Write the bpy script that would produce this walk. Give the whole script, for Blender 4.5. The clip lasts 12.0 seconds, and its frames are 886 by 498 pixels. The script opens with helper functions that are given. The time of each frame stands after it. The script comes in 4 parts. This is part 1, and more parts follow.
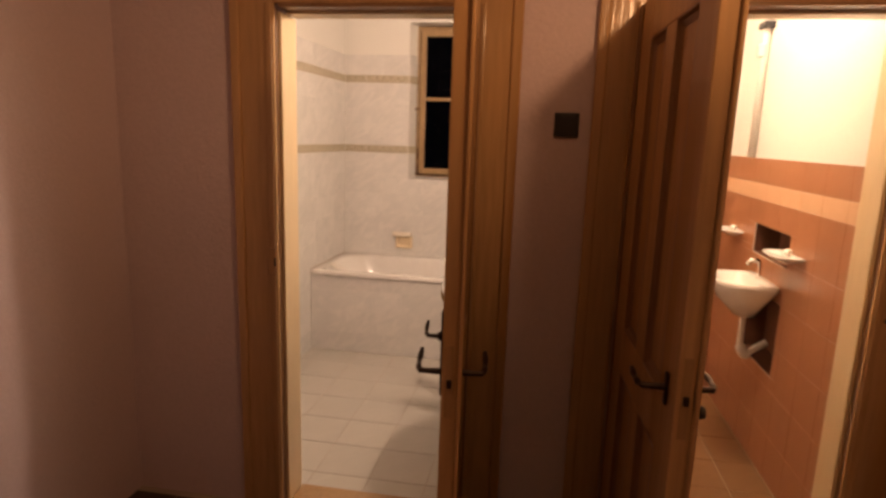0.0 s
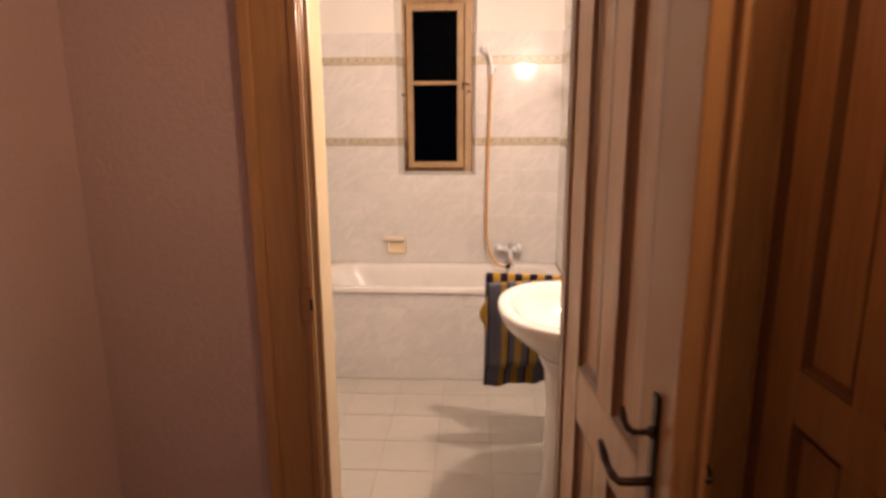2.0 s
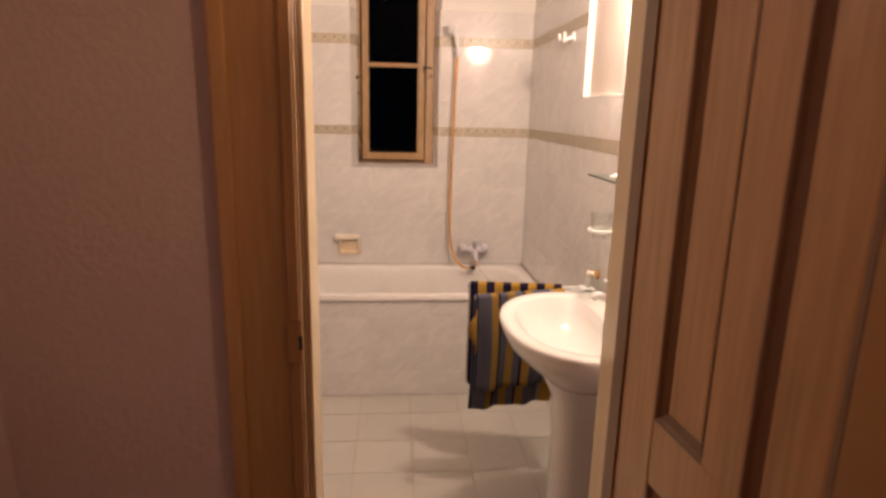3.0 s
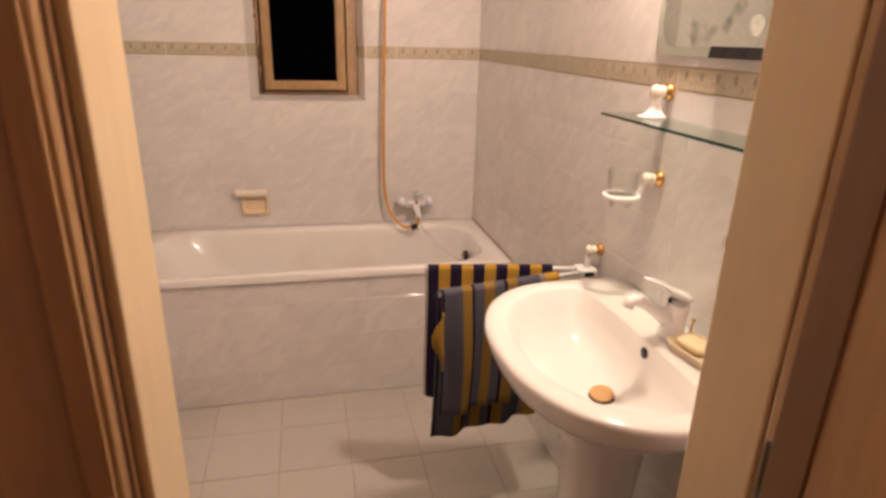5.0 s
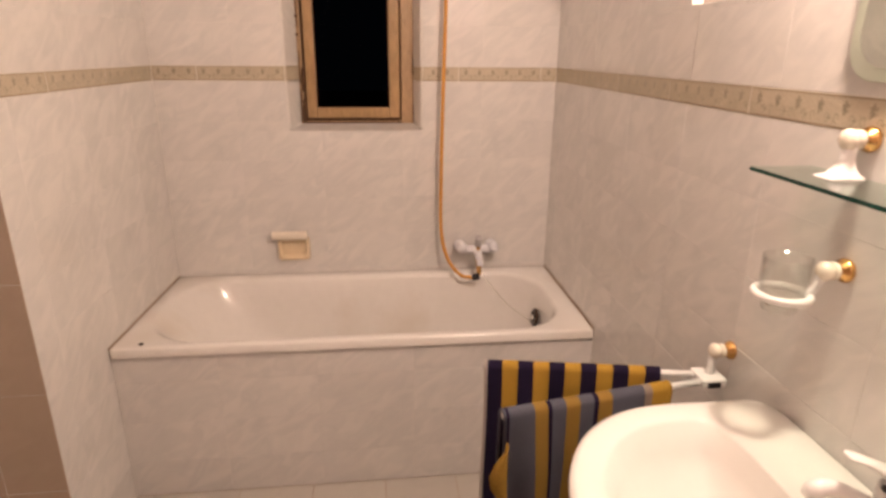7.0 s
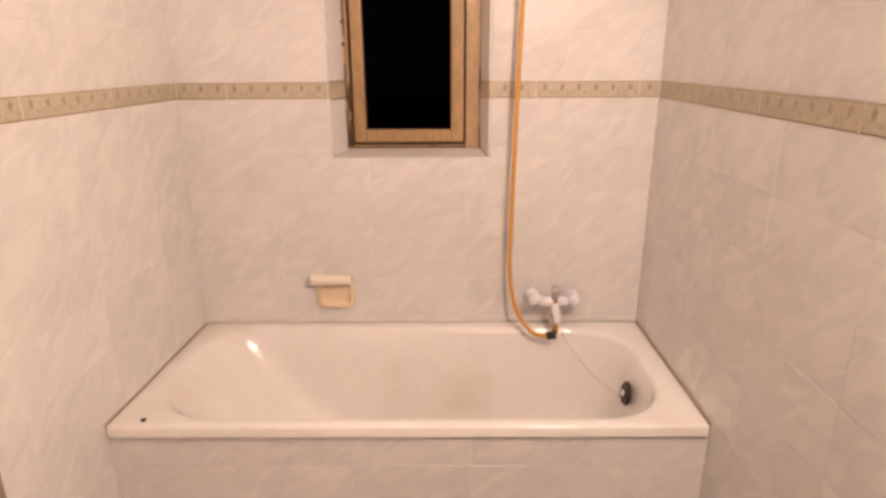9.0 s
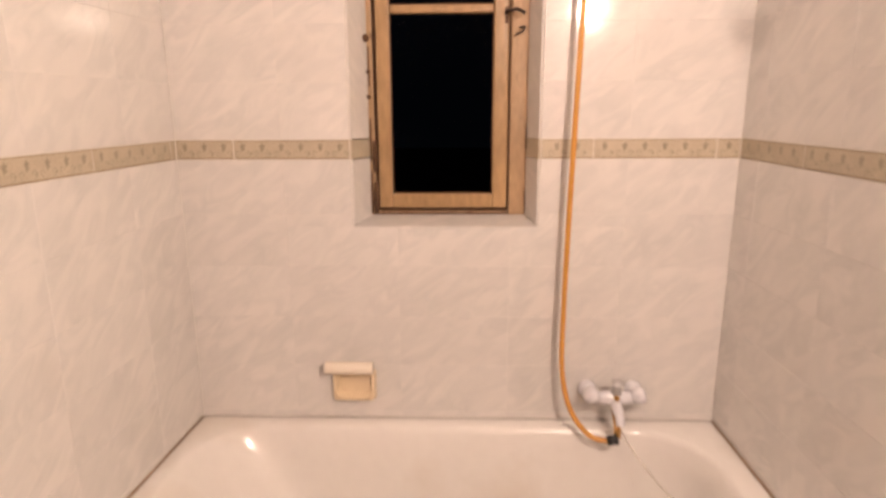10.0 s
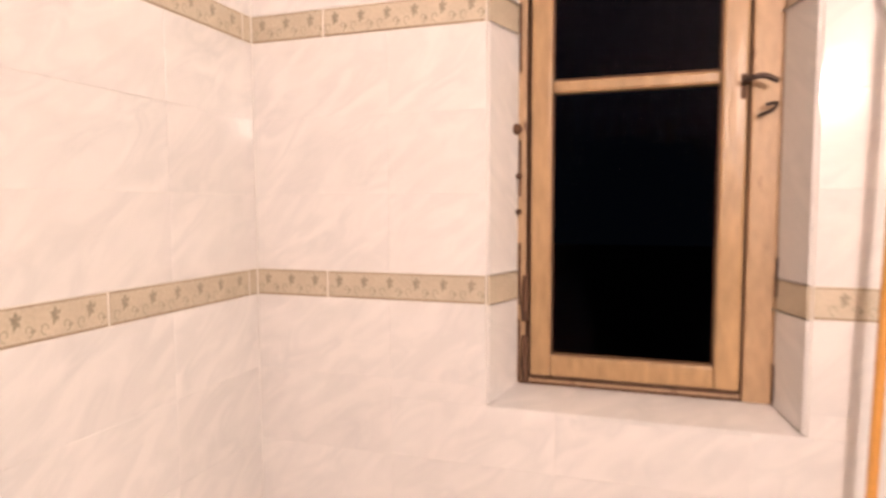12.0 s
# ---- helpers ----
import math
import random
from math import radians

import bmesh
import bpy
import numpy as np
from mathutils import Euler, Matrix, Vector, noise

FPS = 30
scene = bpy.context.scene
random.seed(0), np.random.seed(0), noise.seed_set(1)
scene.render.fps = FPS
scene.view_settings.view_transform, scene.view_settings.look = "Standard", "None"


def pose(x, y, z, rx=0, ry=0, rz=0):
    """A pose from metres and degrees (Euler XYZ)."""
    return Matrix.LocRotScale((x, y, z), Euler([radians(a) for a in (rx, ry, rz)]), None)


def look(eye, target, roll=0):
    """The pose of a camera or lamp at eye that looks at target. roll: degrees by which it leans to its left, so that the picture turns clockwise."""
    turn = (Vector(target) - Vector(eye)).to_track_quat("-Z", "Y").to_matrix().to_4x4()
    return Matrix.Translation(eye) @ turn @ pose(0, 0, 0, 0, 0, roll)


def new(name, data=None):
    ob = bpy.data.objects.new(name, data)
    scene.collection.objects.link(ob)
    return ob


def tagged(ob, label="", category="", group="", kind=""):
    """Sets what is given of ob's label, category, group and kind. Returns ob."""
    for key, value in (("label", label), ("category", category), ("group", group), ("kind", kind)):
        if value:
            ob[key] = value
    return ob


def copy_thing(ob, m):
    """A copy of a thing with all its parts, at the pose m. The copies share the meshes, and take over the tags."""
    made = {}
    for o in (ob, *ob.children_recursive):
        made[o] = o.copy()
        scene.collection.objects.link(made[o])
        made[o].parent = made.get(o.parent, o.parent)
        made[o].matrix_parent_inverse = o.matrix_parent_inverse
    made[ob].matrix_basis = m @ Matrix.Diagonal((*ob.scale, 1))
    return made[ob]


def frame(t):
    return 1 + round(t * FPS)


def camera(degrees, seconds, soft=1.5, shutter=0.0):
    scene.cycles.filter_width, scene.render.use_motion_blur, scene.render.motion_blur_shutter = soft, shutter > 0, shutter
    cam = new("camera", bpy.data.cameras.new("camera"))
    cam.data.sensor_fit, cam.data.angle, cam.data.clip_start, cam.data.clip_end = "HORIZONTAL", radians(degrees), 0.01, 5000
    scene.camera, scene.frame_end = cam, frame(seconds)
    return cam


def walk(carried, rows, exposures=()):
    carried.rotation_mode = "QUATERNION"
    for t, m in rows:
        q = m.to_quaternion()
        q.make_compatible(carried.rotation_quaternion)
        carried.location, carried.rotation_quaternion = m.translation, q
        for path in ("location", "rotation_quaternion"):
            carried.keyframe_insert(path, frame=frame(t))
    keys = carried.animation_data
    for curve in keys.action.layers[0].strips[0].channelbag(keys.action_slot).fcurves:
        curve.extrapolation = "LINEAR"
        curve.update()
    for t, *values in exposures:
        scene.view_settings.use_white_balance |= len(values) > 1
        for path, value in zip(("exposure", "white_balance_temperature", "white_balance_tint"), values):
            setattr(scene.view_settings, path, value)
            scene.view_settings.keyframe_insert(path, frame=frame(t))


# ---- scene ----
cam = camera(73.6, 12.0, 2.9, 0.5)
PATH = [
    (0, (1.505, -1.411, 1.494), (1.188, 0.528, 1.121), 1.9),
    (0.5, (1.347, -1.459, 1.507), (1.224, 0.497, 1.108), 1.6),
    (1, (1.193, -1.407, 1.507), (1.172, 0.548, 1.087), 1.3),
    (1.5, (1.105, -1.205, 1.511), (1.034, 0.748, 1.085), 0.2),
    (2, (0.997, -0.955, 1.511), (0.897, 0.998, 1.093), -0.3),
    (2.5, (0.865, -0.775, 1.51), (0.87, 1.178, 1.08), 0.3),
    (3, (0.747, -0.6, 1.501), (0.914, 1.342, 1.05), 1.3),
    (3.5, (0.713, -0.414, 1.481), (0.991, 1.504, 0.987), 1.5),
    (5.5, (0.763, 0.267, 1.46), (1.2, 2.09, 0.763), 1.5),
    (6, (0.817, 0.381, 1.464), (1.144, 2.23, 0.775), 0.8),
    (6.5, (0.845, 0.485, 1.465), (1.091, 2.357, 0.805), 0.4),
    (7, (0.834, 0.581, 1.472), (1.046, 2.466, 0.839), 0.5),
    (9, (0.87, 1.026, 1.484), (0.86, 2.929, 0.871), -0.3),
    (9.5, (0.823, 1.171, 1.485), (0.802, 3.081, 0.893), -0.3),
    (10, (0.798, 1.345, 1.493), (0.738, 3.291, 1.035), -0.3),
    (10.5, (0.816, 1.512, 1.546), (0.653, 3.464, 1.139), -0.6),
    (11, (0.853, 1.666, 1.495), (0.507, 3.621, 1.251), -0.3),
    (11.5, (0.774, 1.8, 1.516), (0.356, 3.746, 1.327), -0.3),
    (12, (0.738, 1.941, 1.541), (0.142, 3.845, 1.398), -0.2),
]
EXPOSURES = [(0.0, -0.46, 7350, 10), (0.5, -0.06, 7150, 10), (1.0, 0.1, 6950, 10), (1.5, 0.08, 6750, 10), (2.5, -0.28, 6600, 10), (3.5, -0.38, 6650, 10), (5.5, -0.42, 6620, 10), (7.0, -0.38, 6540, 10), (9.0, -0.02, 6450, 10), (10.5, 0.0, 6350, 10), (11.5, 0.28, 5900, 10), (12.0, 0.38, 5920, 10)]
walk(cam, [(t, look(eye, target, roll)) for t, eye, target, roll in PATH], EXPOSURES)

# ---- world and lamps ----
world = bpy.data.worlds.new("night")
world.use_nodes = True
world.node_tree.nodes["Background"].inputs["Color"].default_value = (0.02, 0.024, 0.04, 1)
world.node_tree.nodes["Background"].inputs["Strength"].default_value = 0.05
scene.world = world


def point_lamp(name, place, watts, colour, size):
    data = bpy.data.lights.new(name, "POINT")
    data.energy, data.color, data.shadow_soft_size = watts, colour, size
    ob = new(name, data)
    ob.location = place
    return ob


BATH_LAMP = (1.47, 1.30, 2.00)
HALL_LAMP = (2.14, -0.89, 2.19)
PINK_LAMP = (2.16, 1.30, 2.52)
point_lamp("bath_light", BATH_LAMP, 69, (1.0, 0.74, 0.58), 0.045)
point_lamp("hall_light", HALL_LAMP, 52, (1.0, 0.555, 0.295), 0.05)
point_lamp("pink_room_light", PINK_LAMP, 71, (1.0, 0.74, 0.54), 0.05)


# ---- materials ----
def mat(name, colour, rough=0.5, metal=0.0, var=0.06, scale=3.0, grain=60.0, bump=0.02, spec=0.5, coat=0.0, per_object=0.0, stretch=(1, 1, 1), spots=None):
    """A painted, glazed or mineral surface: base colour with broad stains and fine grain, roughness variation and relief."""
    m = bpy.data.materials.new(name)
    m.use_nodes = True
    nt = m.node_tree
    n, l = nt.nodes, nt.links
    b = n["Principled BSDF"]
    b.inputs["Metallic"].default_value = metal
    b.inputs["Specular IOR Level"].default_value = spec
    b.inputs["Coat Weight"].default_value = coat
    b.inputs["Coat Roughness"].default_value = 0.08
    tc = n.new("ShaderNodeTexCoord")
    mp = n.new("ShaderNodeMapping")
    mp.inputs["Scale"].default_value = stretch
    l.new(tc.outputs["Object"], mp.inputs["Vector"])
    big, fine = n.new("ShaderNodeTexNoise"), n.new("ShaderNodeTexNoise")
    big.inputs["Scale"].default_value, big.inputs["Detail"].default_value = scale, 4
    fine.inputs["Scale"].default_value, fine.inputs["Detail"].default_value = grain, 5
    l.new(mp.outputs[0], big.inputs["Vector"])
    l.new(mp.outputs[0], fine.inputs["Vector"])
    add = n.new("ShaderNodeMath")
    add.operation = "ADD"
    l.new(big.outputs["Fac"], add.inputs[0])
    l.new(fine.outputs["Fac"], add.inputs[1])
    rng = n.new("ShaderNodeMapRange")
    rng.inputs["From Min"].default_value, rng.inputs["From Max"].default_value = 0.6, 1.4
    rng.inputs["To Min"].default_value, rng.inputs["To Max"].default_value = 1 - var, 1 + var
    l.new(add.outputs[0], rng.inputs["Value"])
    last = rng.outputs[0]
    if per_object:
        info = n.new("ShaderNodeObjectInfo")
        r2 = n.new("ShaderNodeMapRange")
        r2.inputs["To Min"].default_value, r2.inputs["To Max"].default_value = 1 - per_object, 1 + per_object
        l.new(info.outputs["Random"], r2.inputs["Value"])
        mul = n.new("ShaderNodeMath")
        mul.operation = "MULTIPLY"
        l.new(last, mul.inputs[0])
        l.new(r2.outputs[0], mul.inputs[1])
        last = mul.outputs[0]
    sc = n.new("ShaderNodeVectorMath")
    sc.operation = "SCALE"
    sc.inputs[0].default_value = colour
    l.new(last, sc.inputs["Scale"])
    out = sc.outputs[0]
    if spots:
        # worn or stained patches with a shape of their own: (colour, scale, threshold)
        sp = n.new("ShaderNodeTexNoise")
        sp.inputs["Scale"].default_value, sp.inputs["Detail"].default_value = spots[1], 6
        l.new(mp.outputs[0], sp.inputs["Vector"])
        r3 = n.new("ShaderNodeMapRange")
        r3.inputs["From Min"].default_value, r3.inputs["From Max"].default_value = spots[2], spots[2] + (spots[3] if len(spots) > 3 else 0.08)
        l.new(sp.outputs["Fac"], r3.inputs["Value"])
        mx = n.new("ShaderNodeMix")
        mx.data_type = "RGBA"
        l.new(r3.outputs[0], mx.inputs["Factor"])
        l.new(out, mx.inputs["A"])
        mx.inputs["B"].default_value = (*spots[0], 1)
        out = mx.outputs["Result"]
    l.new(out, b.inputs["Base Color"])
    rr = n.new("ShaderNodeMapRange")
    rr.inputs["To Min"].default_value, rr.inputs["To Max"].default_value = max(0.02, rough * 0.8), min(1, rough * 1.2)
    l.new(big.outputs["Fac"], rr.inputs["Value"])
    l.new(rr.outputs[0], b.inputs["Roughness"])
    if bump:
        bp = n.new("ShaderNodeBump")
        bp.inputs["Strength"].default_value, bp.inputs["Distance"].default_value = 0.5, bump * 0.1
        l.new(fine.outputs["Fac"], bp.inputs["Height"])
        l.new(bp.outputs[0], b.inputs["Normal"])
    return m


def marble_tile(name, base, vein, rough, amount=0.55):
    """Glazed ceramic tile printed like pale marble: slanting soft veins that differ from tile to tile."""
    m = bpy.data.materials.new(name)
    m.use_nodes = True
    nt = m.node_tree
    n, l = nt.nodes, nt.links
    b = n["Principled BSDF"]
    tc, info = n.new("ShaderNodeTexCoord"), n.new("ShaderNodeObjectInfo")
    off = n.new("ShaderNodeVectorMath")
    off.operation = "SCALE"
    off.inputs[0].default_value = (17.0, 9.0, 23.0)
    l.new(info.outputs["Random"], off.inputs["Scale"])
    shift = n.new("ShaderNodeVectorMath")
    l.new(tc.outputs["Object"], shift.inputs[0])
    l.new(off.outputs[0], shift.inputs[1])
    mp = n.new("ShaderNodeMapping")
    mp.vector_type = "TEXTURE"
    mp.inputs["Rotation"].default_value = (0, 0, radians(38))
    mp.inputs["Scale"].default_value = (0.15, 0.058, 0.15)
    l.new(shift.outputs[0], mp.inputs["Vector"])
    ns = n.new("ShaderNodeTexNoise")
    ns.inputs["Scale"].default_value, ns.inputs["Detail"].default_value, ns.inputs["Distortion"].default_value = 1.0, 5, 1.2
    l.new(mp.outputs[0], ns.inputs["Vector"])
    ramp = n.new("ShaderNodeValToRGB")
    e = ramp.color_ramp.elements
    e[0].position, e[0].color = 0.36, (0, 0, 0, 1)
    e[1].position, e[1].color = 0.76, (0, 0, 0, 1)
    mid = ramp.color_ramp.elements.new(0.57)
    mid.color = (1, 1, 1, 1)
    l.new(ns.outputs["Fac"], ramp.inputs["Fac"])
    fade = n.new("ShaderNodeTexNoise")
    fade.inputs["Scale"].default_value = 9
    l.new(shift.outputs[0], fade.inputs["Vector"])
    mul = n.new("ShaderNodeMath")
    mul.operation = "MULTIPLY"
    l.new(ramp.outputs["Color"], mul.inputs[0])
    l.new(fade.outputs["Fac"], mul.inputs[1])
    mul2 = n.new("ShaderNodeMath")
    mul2.operation = "MULTIPLY"
    mul2.inputs[1].default_value = amount
    l.new(mul.outputs[0], mul2.inputs[0])
    mx = n.new("ShaderNodeMix")
    mx.data_type = "RGBA"
    mx.inputs["A"].default_value, mx.inputs["B"].default_value = (*base, 1), (*vein, 1)
    l.new(mul2.outputs[0], mx.inputs["Factor"])
    r2 = n.new("ShaderNodeMapRange")
    r2.inputs["To Min"].default_value, r2.inputs["To Max"].default_value = 0.965, 1.02
    l.new(info.outputs["Random"], r2.inputs["Value"])
    sc = n.new("ShaderNodeVectorMath")
    sc.operation = "SCALE"
    l.new(mx.outputs["Result"], sc.inputs[0])
    l.new(r2.outputs[0], sc.inputs["Scale"])
    l.new(sc.outputs[0], b.inputs["Base Color"])
    wave = n.new("ShaderNodeTexNoise")
    wave.inputs["Scale"].default_value = 14
    l.new(shift.outputs[0], wave.inputs["Vector"])
    bp = n.new("ShaderNodeBump")
    bp.inputs["Strength"].default_value, bp.inputs["Distance"].default_value = 0.25, 0.0012
    l.new(wave.outputs["Fac"], bp.inputs["Height"])
    l.new(bp.outputs[0], b.inputs["Normal"])
    b.inputs["Roughness"].default_value = rough
    return m


def glass_mat(name, colour, blend, rough=0.0):
    """Thin clear glass: it lets light straight through, tinted, and mirrors a little at its surface."""
    m = bpy.data.materials.new(name)
    m.use_nodes = True
    n, l = m.node_tree.nodes, m.node_tree.links
    n.remove(n["Principled BSDF"])
    clear, gloss, mix, edge = n.new("ShaderNodeBsdfTransparent"), n.new("ShaderNodeBsdfGlossy"), n.new("ShaderNodeMixShader"), n.new("ShaderNodeLayerWeight")
    clear.inputs["Color"].default_value = (*colour, 1)
    gloss.inputs["Roughness"].default_value = rough
    edge.inputs["Blend"].default_value = blend
    l.new(edge.outputs["Facing"], mix.inputs[0])
    l.new(clear.outputs[0], mix.inputs[1])
    l.new(gloss.outputs[0], mix.inputs[2])
    l.new(mix.outputs[0], n["Material Output"].inputs["Surface"])
    return m


def towel_mat(name, bands, width):
    """Terry cloth woven in bands across its width, rows (start, colour), with a looped pile."""
    m = bpy.data.materials.new(name)
    m.use_nodes = True
    nt = m.node_tree
    n, l = nt.nodes, nt.links
    b = n["Principled BSDF"]
    b.inputs["Roughness"].default_value = 0.95
    b.inputs["Specular IOR Level"].default_value = 0.1
    uv = n.new("ShaderNodeUVMap")
    uv.uv_map = "cloth"
    sep = n.new("ShaderNodeSeparateXYZ")
    l.new(uv.outputs[0], sep.inputs[0])
    div = n.new("ShaderNodeMath")
    div.operation = "DIVIDE"
    div.inputs[1].default_value = width
    l.new(sep.outputs["X"], div.inputs[0])
    ramp = n.new("ShaderNodeValToRGB")
    ramp.color_ramp.interpolation = "CONSTANT"
    e = ramp.color_ramp.elements
    e.remove(e[1])
    e[0].position, e[0].color = bands[0][0], (*bands[0][1], 1)
    for at, colour in bands[1:]:
        e.new(at).color = (*colour, 1)
    l.new(div.outputs[0], ramp.inputs["Fac"])
    ns = n.new("ShaderNodeTexNoise")
    ns.inputs["Scale"].default_value, ns.inputs["Detail"].default_value = 350, 3
    rg = n.new("ShaderNodeMapRange")
    rg.inputs["To Min"].default_value, rg.inputs["To Max"].default_value = 0.55, 1.4
    l.new(ns.outputs["Fac"], rg.inputs["Value"])
    sc = n.new("ShaderNodeVectorMath")
    sc.operation = "SCALE"
    l.new(ramp.outputs["Color"], sc.inputs[0])
    l.new(rg.outputs[0], sc.inputs["Scale"])
    l.new(sc.outputs[0], b.inputs["Base Color"])
    bp = n.new("ShaderNodeBump")
    bp.inputs["Distance"].default_value = 0.002
    l.new(ns.outputs["Fac"], bp.inputs["Height"])
    l.new(bp.outputs[0], b.inputs["Normal"])
    return m


M_PLASTER = mat("wall_paint_white", (0.78, 0.76, 0.72), 0.8, var=0.05, scale=1.6, grain=90, bump=0.03)
M_HALLPAINT = mat("hall_paint_mauve", (0.58, 0.475, 0.515), 0.75, var=0.07, scale=1.4, grain=80, bump=0.04)
M_NICHEPAINT = mat("recess_paint_pinkish", (0.60, 0.53, 0.48), 0.8, var=0.05, scale=2.5, grain=90, bump=0.03)
M_CEIL = mat("ceiling_paint", (0.80, 0.79, 0.76), 0.85, var=0.04, scale=1.2, grain=80, bump=0.03)
M_GROUT = mat("grout", (0.70, 0.68, 0.64), 0.85, var=0.10, scale=8, grain=200, bump=0.03)
M_SEAL = mat("grimy_sealant", (0.38, 0.28, 0.20), 0.7, var=0.35, scale=14, grain=90, bump=0.02)
M_FLOORGROUT = mat("floor_grout", (0.44, 0.37, 0.31), 0.9, var=0.15, scale=7, grain=160, bump=0.03)
M_TILE = marble_tile("marbled_wall_tile", (0.77, 0.747, 0.725), (0.52, 0.535, 0.535), 0.095, 0.64)
M_BEIGETILE = marble_tile("beige_wall_tile", (0.41, 0.32, 0.25), (0.34, 0.27, 0.21), 0.2, 0.5)
M_FTILE = marble_tile("floor_tile", (0.54, 0.51, 0.465), (0.46, 0.44, 0.41), 0.22, 0.45)
M_BAND = mat("border_tile_sage", (0.54, 0.475, 0.365), 0.25, var=0.12, scale=20, grain=150, bump=0.02, per_object=0.05)
M_LEAF = mat("border_leaf_print", (0.30, 0.26, 0.185), 0.3, var=0.2, scale=40, grain=200, bump=0)
M_SCROLL = mat("border_scroll_print", (0.36, 0.32, 0.235), 0.3, var=0.1, scale=40, grain=200, bump=0)
M_EDGE = mat("border_edge_print", (0.27, 0.21, 0.14), 0.35, var=0.15, scale=30, grain=150, bump=0)
M_ENAMEL = mat("white_enamel", (0.83, 0.81, 0.785), 0.17, var=0.03, scale=4, grain=30, bump=0, coat=0.12, spots=((0.69, 0.635, 0.56), 2.3, 0.47, 0.26))
M_CERAMIC = mat("white_ceramic", (0.83, 0.815, 0.79), 0.08, var=0.02, scale=5, grain=30, bump=0, coat=0.4)
M_CREAM = mat("cream_ceramic", (0.80, 0.66, 0.46), 0.15, var=0.04, scale=8, grain=40, bump=0, coat=0.3)
M_PLASTIC = mat("white_plastic", (0.83, 0.82, 0.82), 0.25, var=0.03, scale=9, grain=60, bump=0)
M_IVORY = mat("ivory_ceramic", (0.84, 0.77, 0.66), 0.12, var=0.03, scale=8, grain=40, bump=0, coat=0.3)
M_TAPWHITE = mat("bluish_white_enamel", (0.76, 0.76, 0.82), 0.18, var=0.03, scale=9, grain=60, bump=0, coat=0.3)
M_YELLOWCLOTH = mat("yellow_terry_cloth", (0.34, 0.20, 0.04), 0.95, var=0.25, scale=30, grain=350, bump=0.1, spec=0.1)
M_GREYPL = mat("grey_plastic", (0.50, 0.49, 0.50), 0.35, var=0.05, scale=9, grain=60, bump=0)
M_BLACK = mat("black_plastic", (0.015, 0.014, 0.016), 0.45, var=0.1, scale=9, grain=60, bump=0)
M_CHROME = mat("chrome", (0.65, 0.63, 0.60), 0.12, metal=1, var=0.08, scale=20, grain=90, bump=0)
M_BRASS = mat("worn_brass", (0.70, 0.42, 0.16), 0.25, metal=1, var=0.15, scale=20, grain=90, bump=0)
M_HOSE = mat("amber_plastic_hose", (0.62, 0.30, 0.07), 0.25, var=0.1, scale=30, grain=120, bump=0)
M_DARKMETAL = mat("dark_bronze", (0.060, 0.040, 0.032), 0.32, metal=0.8, var=0.25, scale=30, grain=120, bump=0.02)
M_DOOR = mat("cream_gloss_door_paint", (0.55, 0.335, 0.168), 0.22, var=0.22, scale=5, grain=70, bump=0.03, stretch=(1, 1, 0.06), spots=((0.44, 0.25, 0.115), 2.4, 0.60))
# door and frame paint darkened to carry the shade of grooves and rebates
M_GROOVE = mat("groove_shade_and_outline", (0.22, 0.115, 0.055), 0.3, var=0.12, scale=6, grain=50, bump=0.02, stretch=(1, 1, 0.15))
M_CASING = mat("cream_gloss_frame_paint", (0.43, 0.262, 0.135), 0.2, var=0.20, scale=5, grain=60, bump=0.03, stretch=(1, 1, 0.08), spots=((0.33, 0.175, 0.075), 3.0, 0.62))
# frame paint lightened for the room lamps that fall on the lining
M_REVEAL = mat("lit_lining_paint", (0.72, 0.56, 0.36), 0.3, var=0.06, scale=4, grain=40, bump=0.02, stretch=(1, 1, 0.15))
M_WINWOOD = mat("old_window_paint", (0.39, 0.255, 0.13), 0.32, var=0.28, scale=9, grain=70, bump=0.03, stretch=(1, 1, 0.3), spots=((0.24, 0.13, 0.06), 26.0, 0.66))
M_OLDFRAME = mat("grimy_window_frame_paint", (0.43, 0.29, 0.165), 0.45, var=0.22, scale=12, grain=70, bump=0.04, stretch=(1, 1, 0.4), spots=((0.17, 0.085, 0.04), 22.0, 0.62))
M_WINDARK = mat("window_gap_dirt", (0.10, 0.05, 0.025), 0.8, var=0.3, scale=20, grain=90, bump=0.02)
M_PINK = marble_tile("terracotta_tile", (0.41, 0.18, 0.095), (0.34, 0.14, 0.07), 0.3, 0.5)
M_PINKBAND = marble_tile("pale_terracotta_band", (0.70, 0.44, 0.28), (0.60, 0.34, 0.20), 0.3, 0.5)
M_TAN = marble_tile("tan_floor_tile", (0.22, 0.118, 0.057), (0.16, 0.08, 0.036), 0.3, 0.6)
M_HALLFLOOR = marble_tile("hall_floor_tile", (0.06, 0.034, 0.02), (0.04, 0.024, 0.014), 0.35, 0.6)
M_GLASS = glass_mat("window_glass", (0.80, 0.82, 0.80), 0.04, 0.06)
M_SHELF = glass_mat("shelf_glass", (0.88, 0.95, 0.92), 0.10)
M_SHELFEDGE = mat("green_glass_edge", (0.004, 0.055, 0.040), 0.12, var=0.2, scale=20, grain=60, bump=0)
M_TUMBLER = glass_mat("clear_glass", (0.97, 0.97, 0.96), 0.16, 0.02)
M_MIRROR = mat("silvered_mirror", (0.80, 0.86, 0.80), 0.03, metal=1, var=0.02, scale=6, grain=20, bump=0, spots=((0.42, 0.46, 0.40), 9.0, 0.60))
